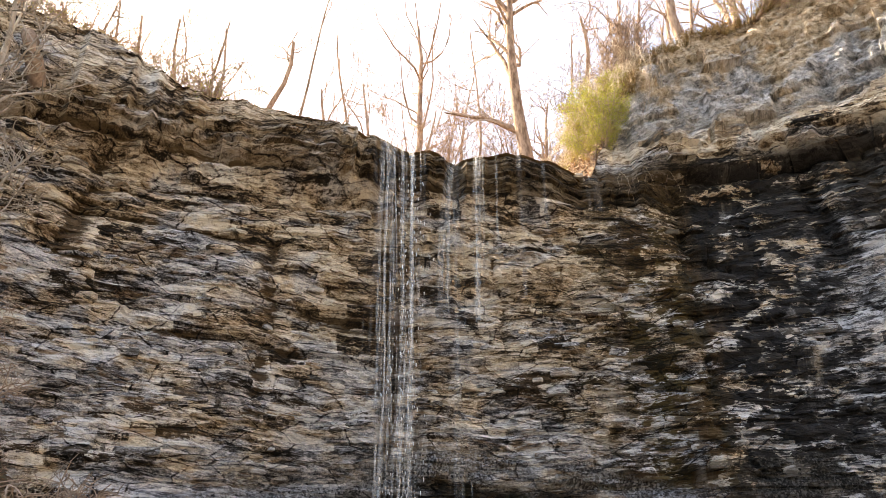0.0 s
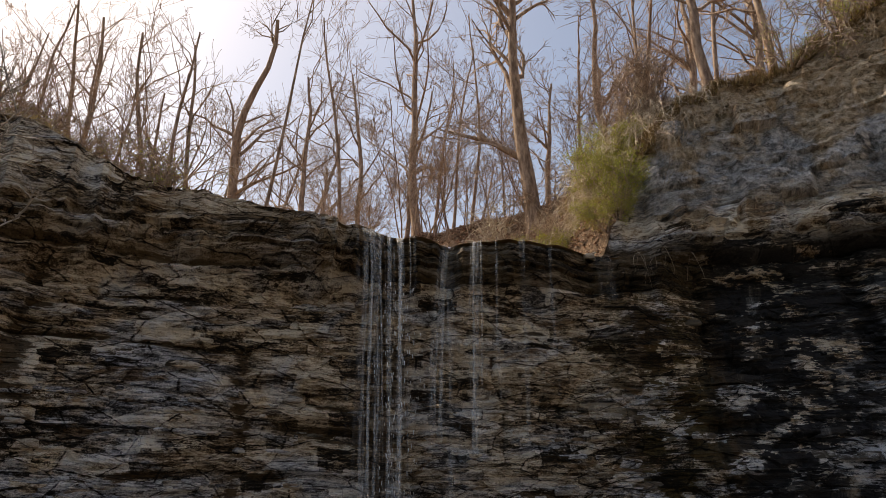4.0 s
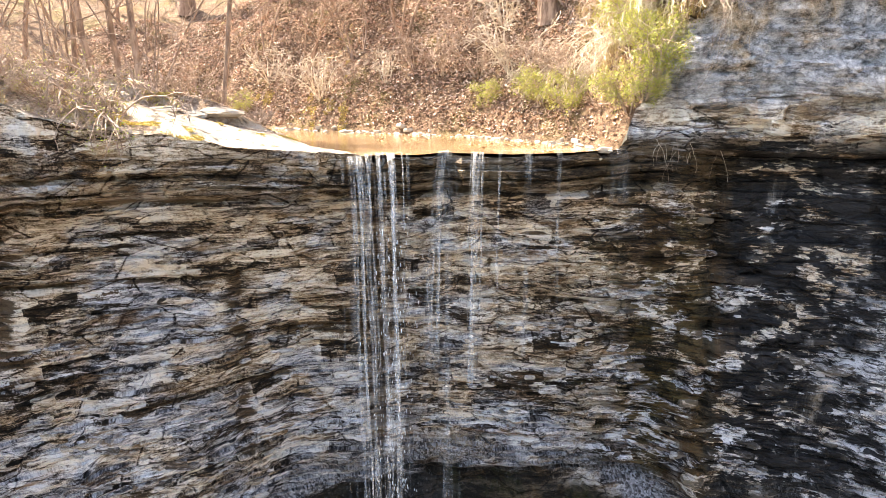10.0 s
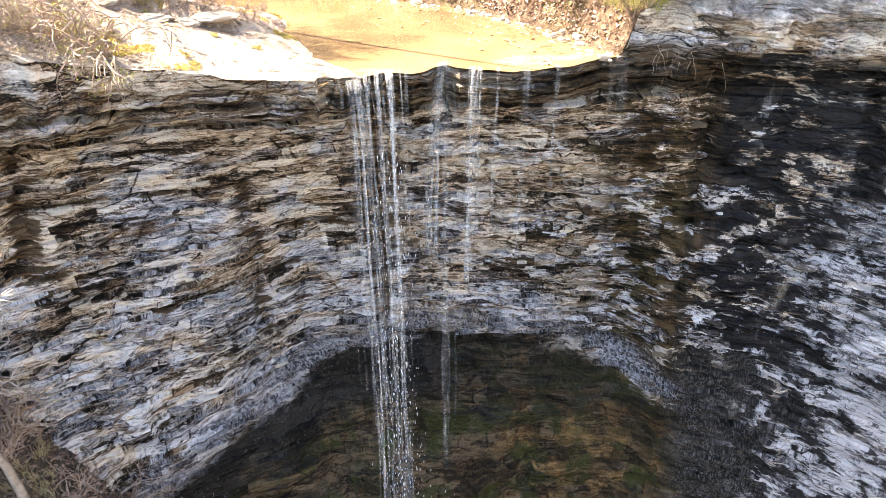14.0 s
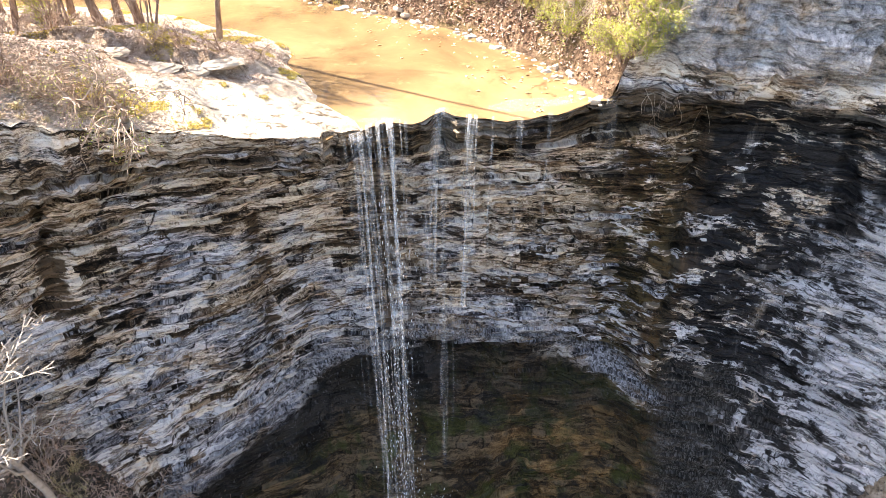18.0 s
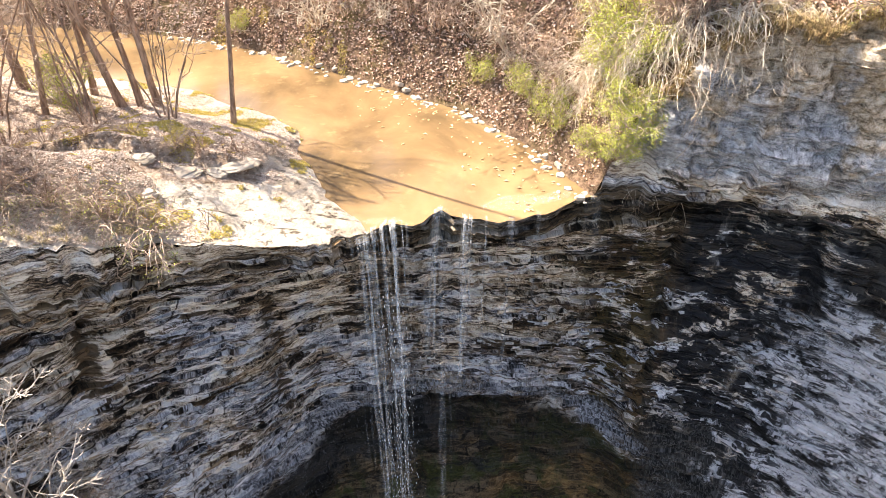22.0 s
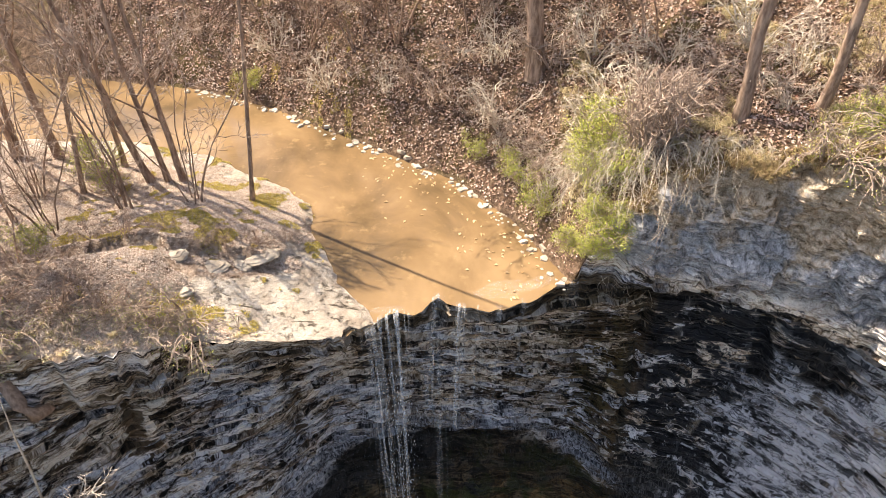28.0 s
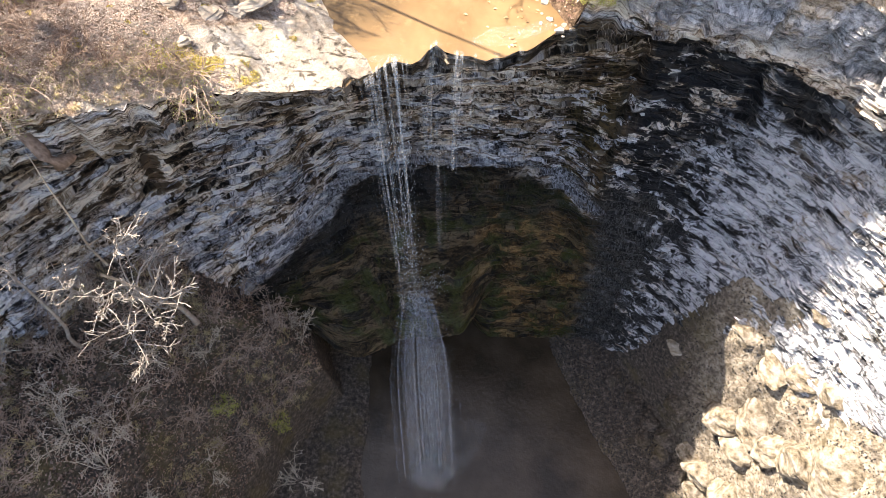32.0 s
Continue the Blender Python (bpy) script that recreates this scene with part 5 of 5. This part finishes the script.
for x, y, k, s, turn in ((4.35, 15.1, 0, 0.9, -40), (4.7, 14.85, 1, 0.9, -20), (5.1, 14.6, 0, 1.0, 0), (5.5, 14.5, 1, 1.0, 10), (5.9, 14.35, 0, 1.0, 0), (6.3, 14.25, 1, 0.8, 15), (7.0, 14.0, 0, 0.6, 10), (3.9, 15.9, 1, 0.8, -60), (3.5, 16.6, 0, 0.8, -50), (3.0, 17.6, 1, 0.7, -50),
                         (8.9, 13.4, 0, 0.9, 20), (9.6, 12.9, 1, 0.9, 30), (10.4, 12.2, 0, 0.9, 40), (11.2, 11.2, 1, 0.8, 50), (4.9, 15.6, 1, 0.8, 20), (5.6, 15.2, 0, 0.8, -10), (2.2, 18.6, 0, 0.7, -50), (4.0, 16.8, 1, 0.9, -40), (-9.2, 10.4, 0, 0.5, -20)):
    stand(CASCADE[k], x, y, turn, s)


# talus brush and the bleached dead tree
def floor_z(x, y):
    return float(gorge(np.array(float(x)), np.array(float(y))))


for x, y in ((-6.0, 6.6), (-5.6, 8.2), (-6.6, 9.6), (-7.6, 8.0), (-7.0, 5.6), (-8.4, 6.6), (-8.6, 8.6), (-9.6, 7.4), (-9.4, 5.6), (-10.6, 6.0), (-5.3, 9.8), (-6.2, 10.6), (-7.6, 10.0), (-10.2, 4.2), (-8.0, 4.2), (-11.6, 4.6), (-5.2, 6.0), (-4.9, 8.8), (-5.8, 5.0), (-6.4, 8.8), (-7.2, 7.0), (-8.2, 9.4), (-9.2, 9.2), (-10.4, 8.4), (-11.2, 6.8), (-6.8, 4.2), (-9.0, 3.2), (-10.9, 3.0), (-12.2, 6.0), (-4.7, 10.4), (-5.6, 11.4)):
    stand(BRUSH[rng.integers(0, 3)], x, y, rng.uniform(0, 360), rng.uniform(0.6, 1.1), 0, floor_z(x, y))
for k in range(26):
    x, y = rng.uniform(-12, -5.0), rng.uniform(3.0, 11.0)
    if float(to_line(np.array(x), np.array(y), TALUS_L)) > 0.5:
        stand(BRUSH[1 + k % 2], x, y, rng.uniform(0, 360), rng.uniform(0.5, 0.95), 0, floor_z(x, y))
for x, y in ((-5.4, 7.6), (-6.6, 7.4)):
    stand(GREEN[1], x, y, rng.uniform(0, 360), 0.5, 0, floor_z(x, y))
retire(GREEN + BRUSH + DROOP + ROOTS + CASCADE + THICKET + [UPRIGHT])

BARK_, TWIG_ = BARK, TWIG
TWIG = BARK = BLEACHED
dead = tree_model(301, "dead bleached tree with pale bare branches on the talus", "", 7.6, 0.085, levels=3, fork=0.35, spread=0.85, lean=(0.20, -0.05), wobble=0.05, counts=(13, 8, 5), least=0.009)
dead.location = (-7.0, 9.3, floor_z(-7.0, 9.3))
dead = tree_model(302, "dead pale bare sapling on the talus slope", "", 5.6, 0.06, levels=3, fork=0.3, spread=0.85, lean=(0.2, -0.1), counts=(11, 6, 4), least=0.007)
dead.location = (-9.4, 8.0, floor_z(-9.4, 8.0))
TWIG, BARK = TWIG_, BARK_
lean_pts = np.array([(-7.95, 10.8, 10.9), (-7.85, 10.2, 11.35), (-7.98, 10.18, 11.7), (-8.3, 10.45, 12.15), (-8.7, 10.9, 12.7), (-9.3, 11.6, 13.7), (-10.0, 12.4, 15.6)])
snag = thing("leaning_tree", "grey bare trunk leaning out from the cliff edge", "tree")
piece("trunk", raw_mesh("trunk", *tubes([(lean_pts, np.array([0.17, 0.16, 0.15, 0.14, 0.12, 0.1, 0.05]))], 9), BARK, True), snag)
stem_pts = np.array([(-8.3, 9.6, 7.6), (-8.1, 9.4, 9.0), (-7.75, 9.3, 10.6), (-7.5, 9.2, 12.0), (-7.3, 9.2, 13.2)])
sap = thing("sapling", "thin pale bare sapling growing from the cliff ledge", "tree")
piece("trunk", raw_mesh("trunk", *tubes([(stem_pts, np.array([0.035, 0.03, 0.026, 0.018, 0.008]))], 6), PALE, True), sap)


# ---- rock pieces ----
def slab_mesh(name, rng, length, depth, thick, material, corners=7):
    """A flat broken slab with an uneven outline."""
    a = np.sort(rng.uniform(0, 2 * np.pi, corners) * 0.35 + np.arange(corners) * 2 * np.pi / corners)
    r = rng.uniform(0.78, 1.08, corners)
    o = np.stack([np.cos(a) * r * length / 2, np.sin(a) * r * depth / 2], 1)
    top = [(x, y, thick / 2 + rng.normal(0, thick * 0.08)) for x, y in o * rng.uniform(0.86, 0.98)]
    mid = [(x * 1.02, y * 1.02, rng.normal(0, thick * 0.1)) for x, y in o]
    low = [(x, y, -thick / 2) for x, y in o * 0.92]
    n = corners
    faces = [tuple(range(n)), tuple(range(3 * n - 1, 2 * n - 1, -1))]
    for k in (0, 1):
        faces += [(k * n + i, (k + 1) * n + i, (k + 1) * n + (i + 1) % n, k * n + (i + 1) % n) for i in range(n)]
    me = bpy.data.meshes.new(name)
    me.from_pydata(top + mid + low, [], faces)
    me.materials.append(material)
    return me


def boulder_mesh(seed, material):
    """An angular boulder with broken, bedded faces."""
    bm = bmesh.new()
    bmesh.ops.create_icosphere(bm, subdivisions=4, radius=1.0)
    rng_ = np.random.default_rng(seed)
    cuts = [(Vector(rng_.normal(0, 1, 3)).normalized(), rng_.uniform(0.55, 0.85)) for _ in range(9)]
    for v in bm.verts:
        for nrm, d in cuts:
            k = v.co.dot(nrm)
            if k > d:
                v.co -= nrm * (k - d)
        v.co += v.co.normalized() * (0.10 * noise.fractal(v.co * 2.2 + Vector((seed, 0, 0)), 1.0, 2.0, 4) + 0.04 * math.sin(v.co.z * 14 + 2 * noise.noise(v.co * 2)))
    me = bpy.data.meshes.new("boulder")
    bm.to_mesh(me)
    bm.free()
    me.materials.append(material)
    return me


def boulder_material():
    m = Mat("pale_talus_boulder")
    n1, n2 = m.noise(m.scaled(m.pos, (1, 1, 2.5)), 2.6, 8, 0.7), m.noise(m.pos, 16, 5, 0.7)
    col = m.ramp(n1, [(0.34, (0.03, 0.022, 0.014)), (0.45, (0.19, 0.15, 0.10)), (0.55, (0.32, 0.27, 0.21)), (0.7, (0.50, 0.45, 0.38))])
    col = m.mix(m.span(n2, 0.55, 0.7, 0, 0.5), col, (0.14, 0.11, 0.07))
    return m.set(color=col, rough=0.92).bump(m.math("ADD", n1, m.math("MULTIPLY", n2, 0.4)), 1.0, 0.06).m


BOULDER = boulder_material()
blocks = [boulder_mesh(i * 7 + 1, BOULDER) for i in range(5)]
dark_blocks = [boulder_mesh(i * 7 + 3, SCREE) for i in range(3)]
for i, (x, y, s, dk) in enumerate(((10.2, 6.2, 0.75, 0), (10.6, 5.2, 0.9, 0), (9.9, 6.9, 0.5, 0), (11.3, 6.4, 0.7, 0), (12.0, 5.0, 1.0, 0), (9.3, 7.6, 0.55, 1), (8.7, 8.4, 0.5, 1), (8.1, 9.1, 0.4, 1), (9.4, 8.4, 0.6, 1), (11.2, 8.6, 0.8, 0), (10.4, 9.6, 0.5, 0), (12.2, 7.4, 0.6, 0),
                                  (11.0, 4.0, 0.8, 0), (10.4, 7.7, 0.7, 0), (11.0, 7.2, 0.9, 0), (10.0, 5.6, 0.5, 0), (11.6, 5.8, 0.9, 0), (10.7, 6.6, 0.6, 0), (11.9, 8.2, 0.7, 0), (8.9, 6.9, 0.45, 1), (9.5, 6.2, 0.4, 1), (8.4, 7.7, 0.4, 1), (12.4, 3.2, 0.9, 0), (10.9, 2.6, 0.6, 0), (7.4, 9.9, 0.3, 1), (9.0, 10.2, 0.35, 0), (11.7, 9.4, 0.5, 0))):
    ob = tagged(new("boulder", (dark_blocks if dk else blocks)[i % (3 if dk else 5)]), "dark wet boulder at the pool's edge" if dk else "pale weathered siltstone boulder on the talus bank", "boulder", "talus boulders")
    ob.matrix_world = pose(x, y, floor_z(x, y) + 0.1 * s, i * 37 % 30, i * 53 % 25, i * 71) @ Matrix.Diagonal((s * 1.15, s * 0.95, s * 0.75, 1))

# slabs on the left bank and along the creek
rng = np.random.default_rng(31)
ledges = [boulder_mesh(200 + 3 * i, SLAB) for i in range(3)]
for i, (x, y, s, turn) in enumerate(((-5.06, 13.95, 0.5, 12), (-4.5, 14.2, 0.36, -18), (-4.0, 14.4, 0.42, 30), (-5.5, 13.1, 0.3, 5), (-6.0, 14.1, 0.4, 3))):
    ob = tagged(new("bedrock_slab", ledges[i % 3]), "broken pale bedrock slab on the creek bank", "rock", "bedrock slabs")
    ob.matrix_world = pose(x, y, float(plateau(x, y)) - 0.02, 2 - i % 3 * 2, -3 + i % 4 * 2, turn) @ Matrix.Diagonal((s, s * 0.6, 0.12, 1))
stones = [slab_mesh("creek_stone", rng, 0.3, 0.2, 0.1, SLAB) for _ in range(5)]
bank = thing("bank_stones", "pale flat stones along the creek's edge", "stones")
bl = BANK_R[1:7]
for k in range(190):
    i = rng.integers(0, len(bl) - 1)
    f = rng.random()
    p = bl[i] * (1 - f) + bl[i + 1] * f + rng.normal(0, 0.13, 2) + np.array([-0.05, -0.05])
    s = 0.25 + 0.9 * rng.random() ** 2
    piece("stone", stones[k % 5], bank, "", pose(p[0], p[1], max(float(plateau(p[0], p[1])), WATER_Z - 0.02) + 0.015, rng.normal(0, 9), rng.normal(0, 9), rng.uniform(0, 360)) @ Matrix.Diagonal((s, s, s, 1)))

# ---- litter, gravel, foam, grass ----
def scatter(n, box, seed, test, height):
    r_ = np.random.default_rng(seed)
    x, y = r_.uniform(box[0], box[1], n), r_.uniform(box[2], box[3], n)
    ok = test(x, y)
    x, y = x[ok], y[ok]
    return np.stack([x, y, height(x, y)], 1), r_


def stuff(name, label, category, V, F, material):
    ob = tagged(new(name, raw_mesh(name, V, F, material)), label, category, kind="stuff")
    return ob


def behind_rim(x, y):
    return y > np.interp(x, EDGE[::4, 0], EDGE[::4, 1]) + 0.05


p, r_ = scatter(190000, (-14, 13, 12.5, 30), 8, lambda x, y: (to_line(x, y, BANK_R) > 0.15) & behind_rim(x, y), plateau)
stuff("hillside_litter", "brown and bleached fallen leaves on the hillside", "leaf litter", *leaves(p + np.array([0, 0, 0.03]), 0.047, r_, 0.5), LITTER)
p, r_ = scatter(230000, (-14, -1, 11, 21.5), 9, lambda x, y: (-to_line(x, y, BANK_L) > 0.7 + 3.0 * (1 - smooth(y, 13.6, 14.6)) * smooth(x, -8.5, -6.5) + 1.5 * fbm(x * 1.2, y * 1.2, 3.0, 4)) & behind_rim(x, y), plateau)
stuff("bank_litter", "pale dry fallen leaves on the creek bank", "leaf litter", *leaves(p + np.array([0, 0, 0.02]), 0.025, r_, 0.25), PALELITTER)
def mossy(x, y):
    """Where the left bank is mossy: round a few damp spots and along the low scarp."""
    k = np.zeros(np.shape(x))
    for cx, cy, a, b in ((-5.7, 18.1, 0.9, 0.3), (-4.5, 17.3, 0.4, 0.5), (-2.95, 15.5, 0.35, 0.4), (-6.2, 15.5, 1.0, 0.35), (-5.0, 14.85, 0.8, 0.3), (-7.6, 14.75, 1.6, 0.25), (-4.2, 14.7, 0.3, 0.25), (-6.3, 24.0, 0.8, 0.3), (-5.6, 12.7, 0.7, 0.3)):
        k = np.maximum(k, 1 - ((x - cx) / a) ** 2 * 0.5 - ((y - cy) / b) ** 2 * 0.5)
    return (k + 1.5 * fbm(x * 2.6, y * 2.6, 4.0, 5) > 0.55) & behind_rim(x, y)


p, r_ = scatter(300000, (-9.5, -2.5, 12.2, 24.5), 19, mossy, plateau)
stuff("moss", "yellow-green moss on the creek bank", "moss", *leaves(p + np.array([0, 0, 0.03]), 0.022, r_, 0.6), MOSS)
p, r_ = scatter(60000, (-13, -3.5, 0, 12.5), 10, lambda x, y: (to_line(x, y, TALUS_L) > 0.3), gorge)
stuff("talus_litter", "dark leaf litter and shale chips on the talus slope", "leaf litter", *leaves(p + np.array([0, 0, 0.02]), 0.05, r_, 0.5), DARKLITTER)
p, r_ = scatter(40000, (1, 14, -2, 13.5), 11, lambda x, y: (-to_line(x, y, TALUS_R) > -3.2), gorge)
V, F = leaves(p + np.array([0, 0, 0.01]), 0.045, r_, 0.5)
stuff("shale_gravel", "dark shale gravel on the bar beside the pool", "gravel", V, F, GRAVEL)
p, r_ = scatter(900, (-2, 4, 13.0, 20), 12, lambda x, y: (to_line(x, y, BANK_R) < -0.05) & (to_line(x, y, BANK_R) > -2.6 * np.random.default_rng(1).random(len(x)) ** 2.5 - 0.1) & behind_rim(x, y), lambda x, y: 0 * x + WATER_Z + 0.006)
stuff("floating_leaves", "pale leaves adrift on the creek", "leaves", *leaves(p, 0.06, r_, 0.08), DRIFT)


def tufts(points, rng_, height, blades=26):
    V, F, base = [], [], 0
    n = len(points)
    q = np.repeat(points, blades, 0)
    m = len(q)
    a, ln = rng_.uniform(0, 6.28, m), height * rng_.uniform(0.5, 1.3, m)
    sp = rng_.uniform(0.1, 0.8, m)
    d = np.stack([np.cos(a) * sp, np.sin(a) * sp - 0.15, np.ones(m)], 1)
    d /= np.linalg.norm(d, axis=1)[:, None]
    w = np.stack([-np.sin(a), np.cos(a), 0 * a], 1) * 0.006
    o = q + rng_.normal(0, 0.04, (m, 3)) * np.array([1, 1, 0.2])
    mid = o + d * ln[:, None] * 0.55
    tip = o + d * ln[:, None] + np.stack([np.cos(a) * 0.3, np.sin(a) * 0.3, -0.35 + 0 * a], 1) * ln[:, None]
    V = np.stack([o - w, o + w, mid + w * 0.8, mid - w * 0.8, tip], 1).reshape(-1, 3)
    k = np.arange(m)[:, None] * 5
    F = np.concatenate([k + np.array([t]) for t in ((0, 1, 2), (0, 2, 3), (3, 2, 4))])
    return V, F


p, r_ = scatter(480, (-11, -2.6, 10.5, 16.5), 13, lambda x, y: behind_rim(x, y) & (y < np.interp(x, EDGE[::4, 0], EDGE[::4, 1]) + 0.2 + 1.6 * smooth(-x, 4.5, 6.5) * (0.5 + fbm(x, y, 2.0, 3))) & (x < -3.4), plateau)
stuff("rim_grass", "dry straw-coloured grass along the cliff rim", "grass", *tufts(p, r_, 0.15), DRYGRASS)
p, r_ = scatter(2600, (3.5, 13, 12, 19), 14, lambda x, y: behind_rim(x, y) & (to_line(x, y, BANK_R) > 0.4) & (fbm(x * 0.8, y * 0.8, 5.0, 3) > 0.05), plateau)
stuff("hill_grass", "dry grass and weeds on the hillside", "grass", *tufts(p, r_, 0.25), DRYGRASS)
p, r_ = scatter(900, (-11, -3.5, 2, 12), 15, lambda x, y: (to_line(x, y, TALUS_L) > 0.2) & (fbm(x * 0.8, y * 0.8, 5.0, 3) > 0.0), gorge)
stuff("talus_grass", "dry grass on the talus slope", "grass", *tufts(p, r_, 0.3), DRYGRASS)

# turf and roots overhanging the high rim
sel = (EDGE[:, 0] > 4.7) & (EDGE[:, 1] > 6) & (EDGE[:, 0] < 13)
r_ = np.random.default_rng(16)
k = r_.integers(0, sel.sum(), 1500)
p = EDGE[sel][k] + np.stack([r_.normal(0, 0.1, 1500), r_.normal(0, 0.1, 1500), r_.uniform(-0.12, 0.06, 1500)], 1) + np.concatenate([INWARD[sel][k] * r_.uniform(-0.5, 0.06, 1500)[:, None], np.zeros((1500, 1))], 1)
stuff("rim_turf", "brown turf and rootlets overhanging the high rim", "turf", *tufts(p, r_, 0.24, 22), TURF)


# foam where the water lands, and the riffle above the rim
def foam_sheet(name, label, cx, cy, z, a, b, turn, material):
    n = 40
    rr, th = np.linspace(0.02, 1, 12), np.linspace(0, 2 * np.pi, n)
    R, T = np.meshgrid(rr, th, indexing="ij")
    wob = 1 + 0.35 * fbm(np.cos(T) * 2 + 5, np.sin(T) * 2, cx, 3)
    x, y = R * np.cos(T) * a * wob, R * np.sin(T) * b * wob
    c, s_ = math.cos(turn), math.sin(turn)
    P = np.stack([cx + x * c - y * s_, cy + x * s_ + y * c, z + 0.03 * (1 - R) + 0.02 * fbm(x * 5, y * 5, 1.0, 3)], 2)
    tagged(new(name, raw_mesh(name, P.reshape(-1, 3), grid_faces(12, n), material, True)), label, "foam", kind="stuff")


foam_sheet("pool_foam", "white foam where the fall strikes the pool", -0.02, 6.25, POOL_Z + 0.03, 0.75, 0.5, 0.0, FOAM)
foam_sheet("pool_foam", "thin spray drifting over the pool", 0.5, 7.4, POOL_Z + 0.02, 1.6, 1.0, 0.4, MIST)
foam_sheet("riffle", "broken white water over the shallow rim", 1.95, 14.0, WATER_Z + 0.012, 0.75, 0.28, 0.25, VEIL)
foam_sheet("riffle", "broken white water over the shallow rim", 2.75, 14.25, WATER_Z + 0.012, 0.45, 0.18, 0.5, VEIL)
foam_sheet("riffle", "broken white water over the shallow rim", -0.95, 13.3, WATER_Z + 0.012, 0.45, 0.12, 0.1, VEIL)


# ---- rock slabs standing proud of the cliff ----
def face_slabs():
    rng_ = np.random.default_rng(55)
    kinds = [slab_mesh("rock_slab", rng_, rng_.uniform(0.35, 1.0), 0.36, rng_.uniform(0.06, 0.17), ROCK) for _ in range(12)]
    done = 0
    while done < 290:
        i = rng_.integers(0, len(U))
        j = rng_.integers(0, len(ROWS_Z))
        x, y, z = FACE[i, j]
        if not (-8.0 < x < 8.2 and 4.2 < z < 10.1 and y > 10):
            continue
        if hashed(np.array(int(z * 5)), np.array(3)) < 0.35:
            continue
        a = math.degrees(math.atan2(TAN[i, 1], TAN[i, 0]))
        s = rng_.uniform(0.6, 1.25)
        piece("rock_slab", kinds[done % 12], CLIFF, "", pose(x - INWARD[i, 0] * 0.10, y - INWARD[i, 1] * 0.10, z, rng_.normal(0, 3), rng_.normal(0, 3), a + rng_.normal(0, 7)) @ Matrix.Diagonal((s, 1, s, 1)))
        done += 1


face_slabs()
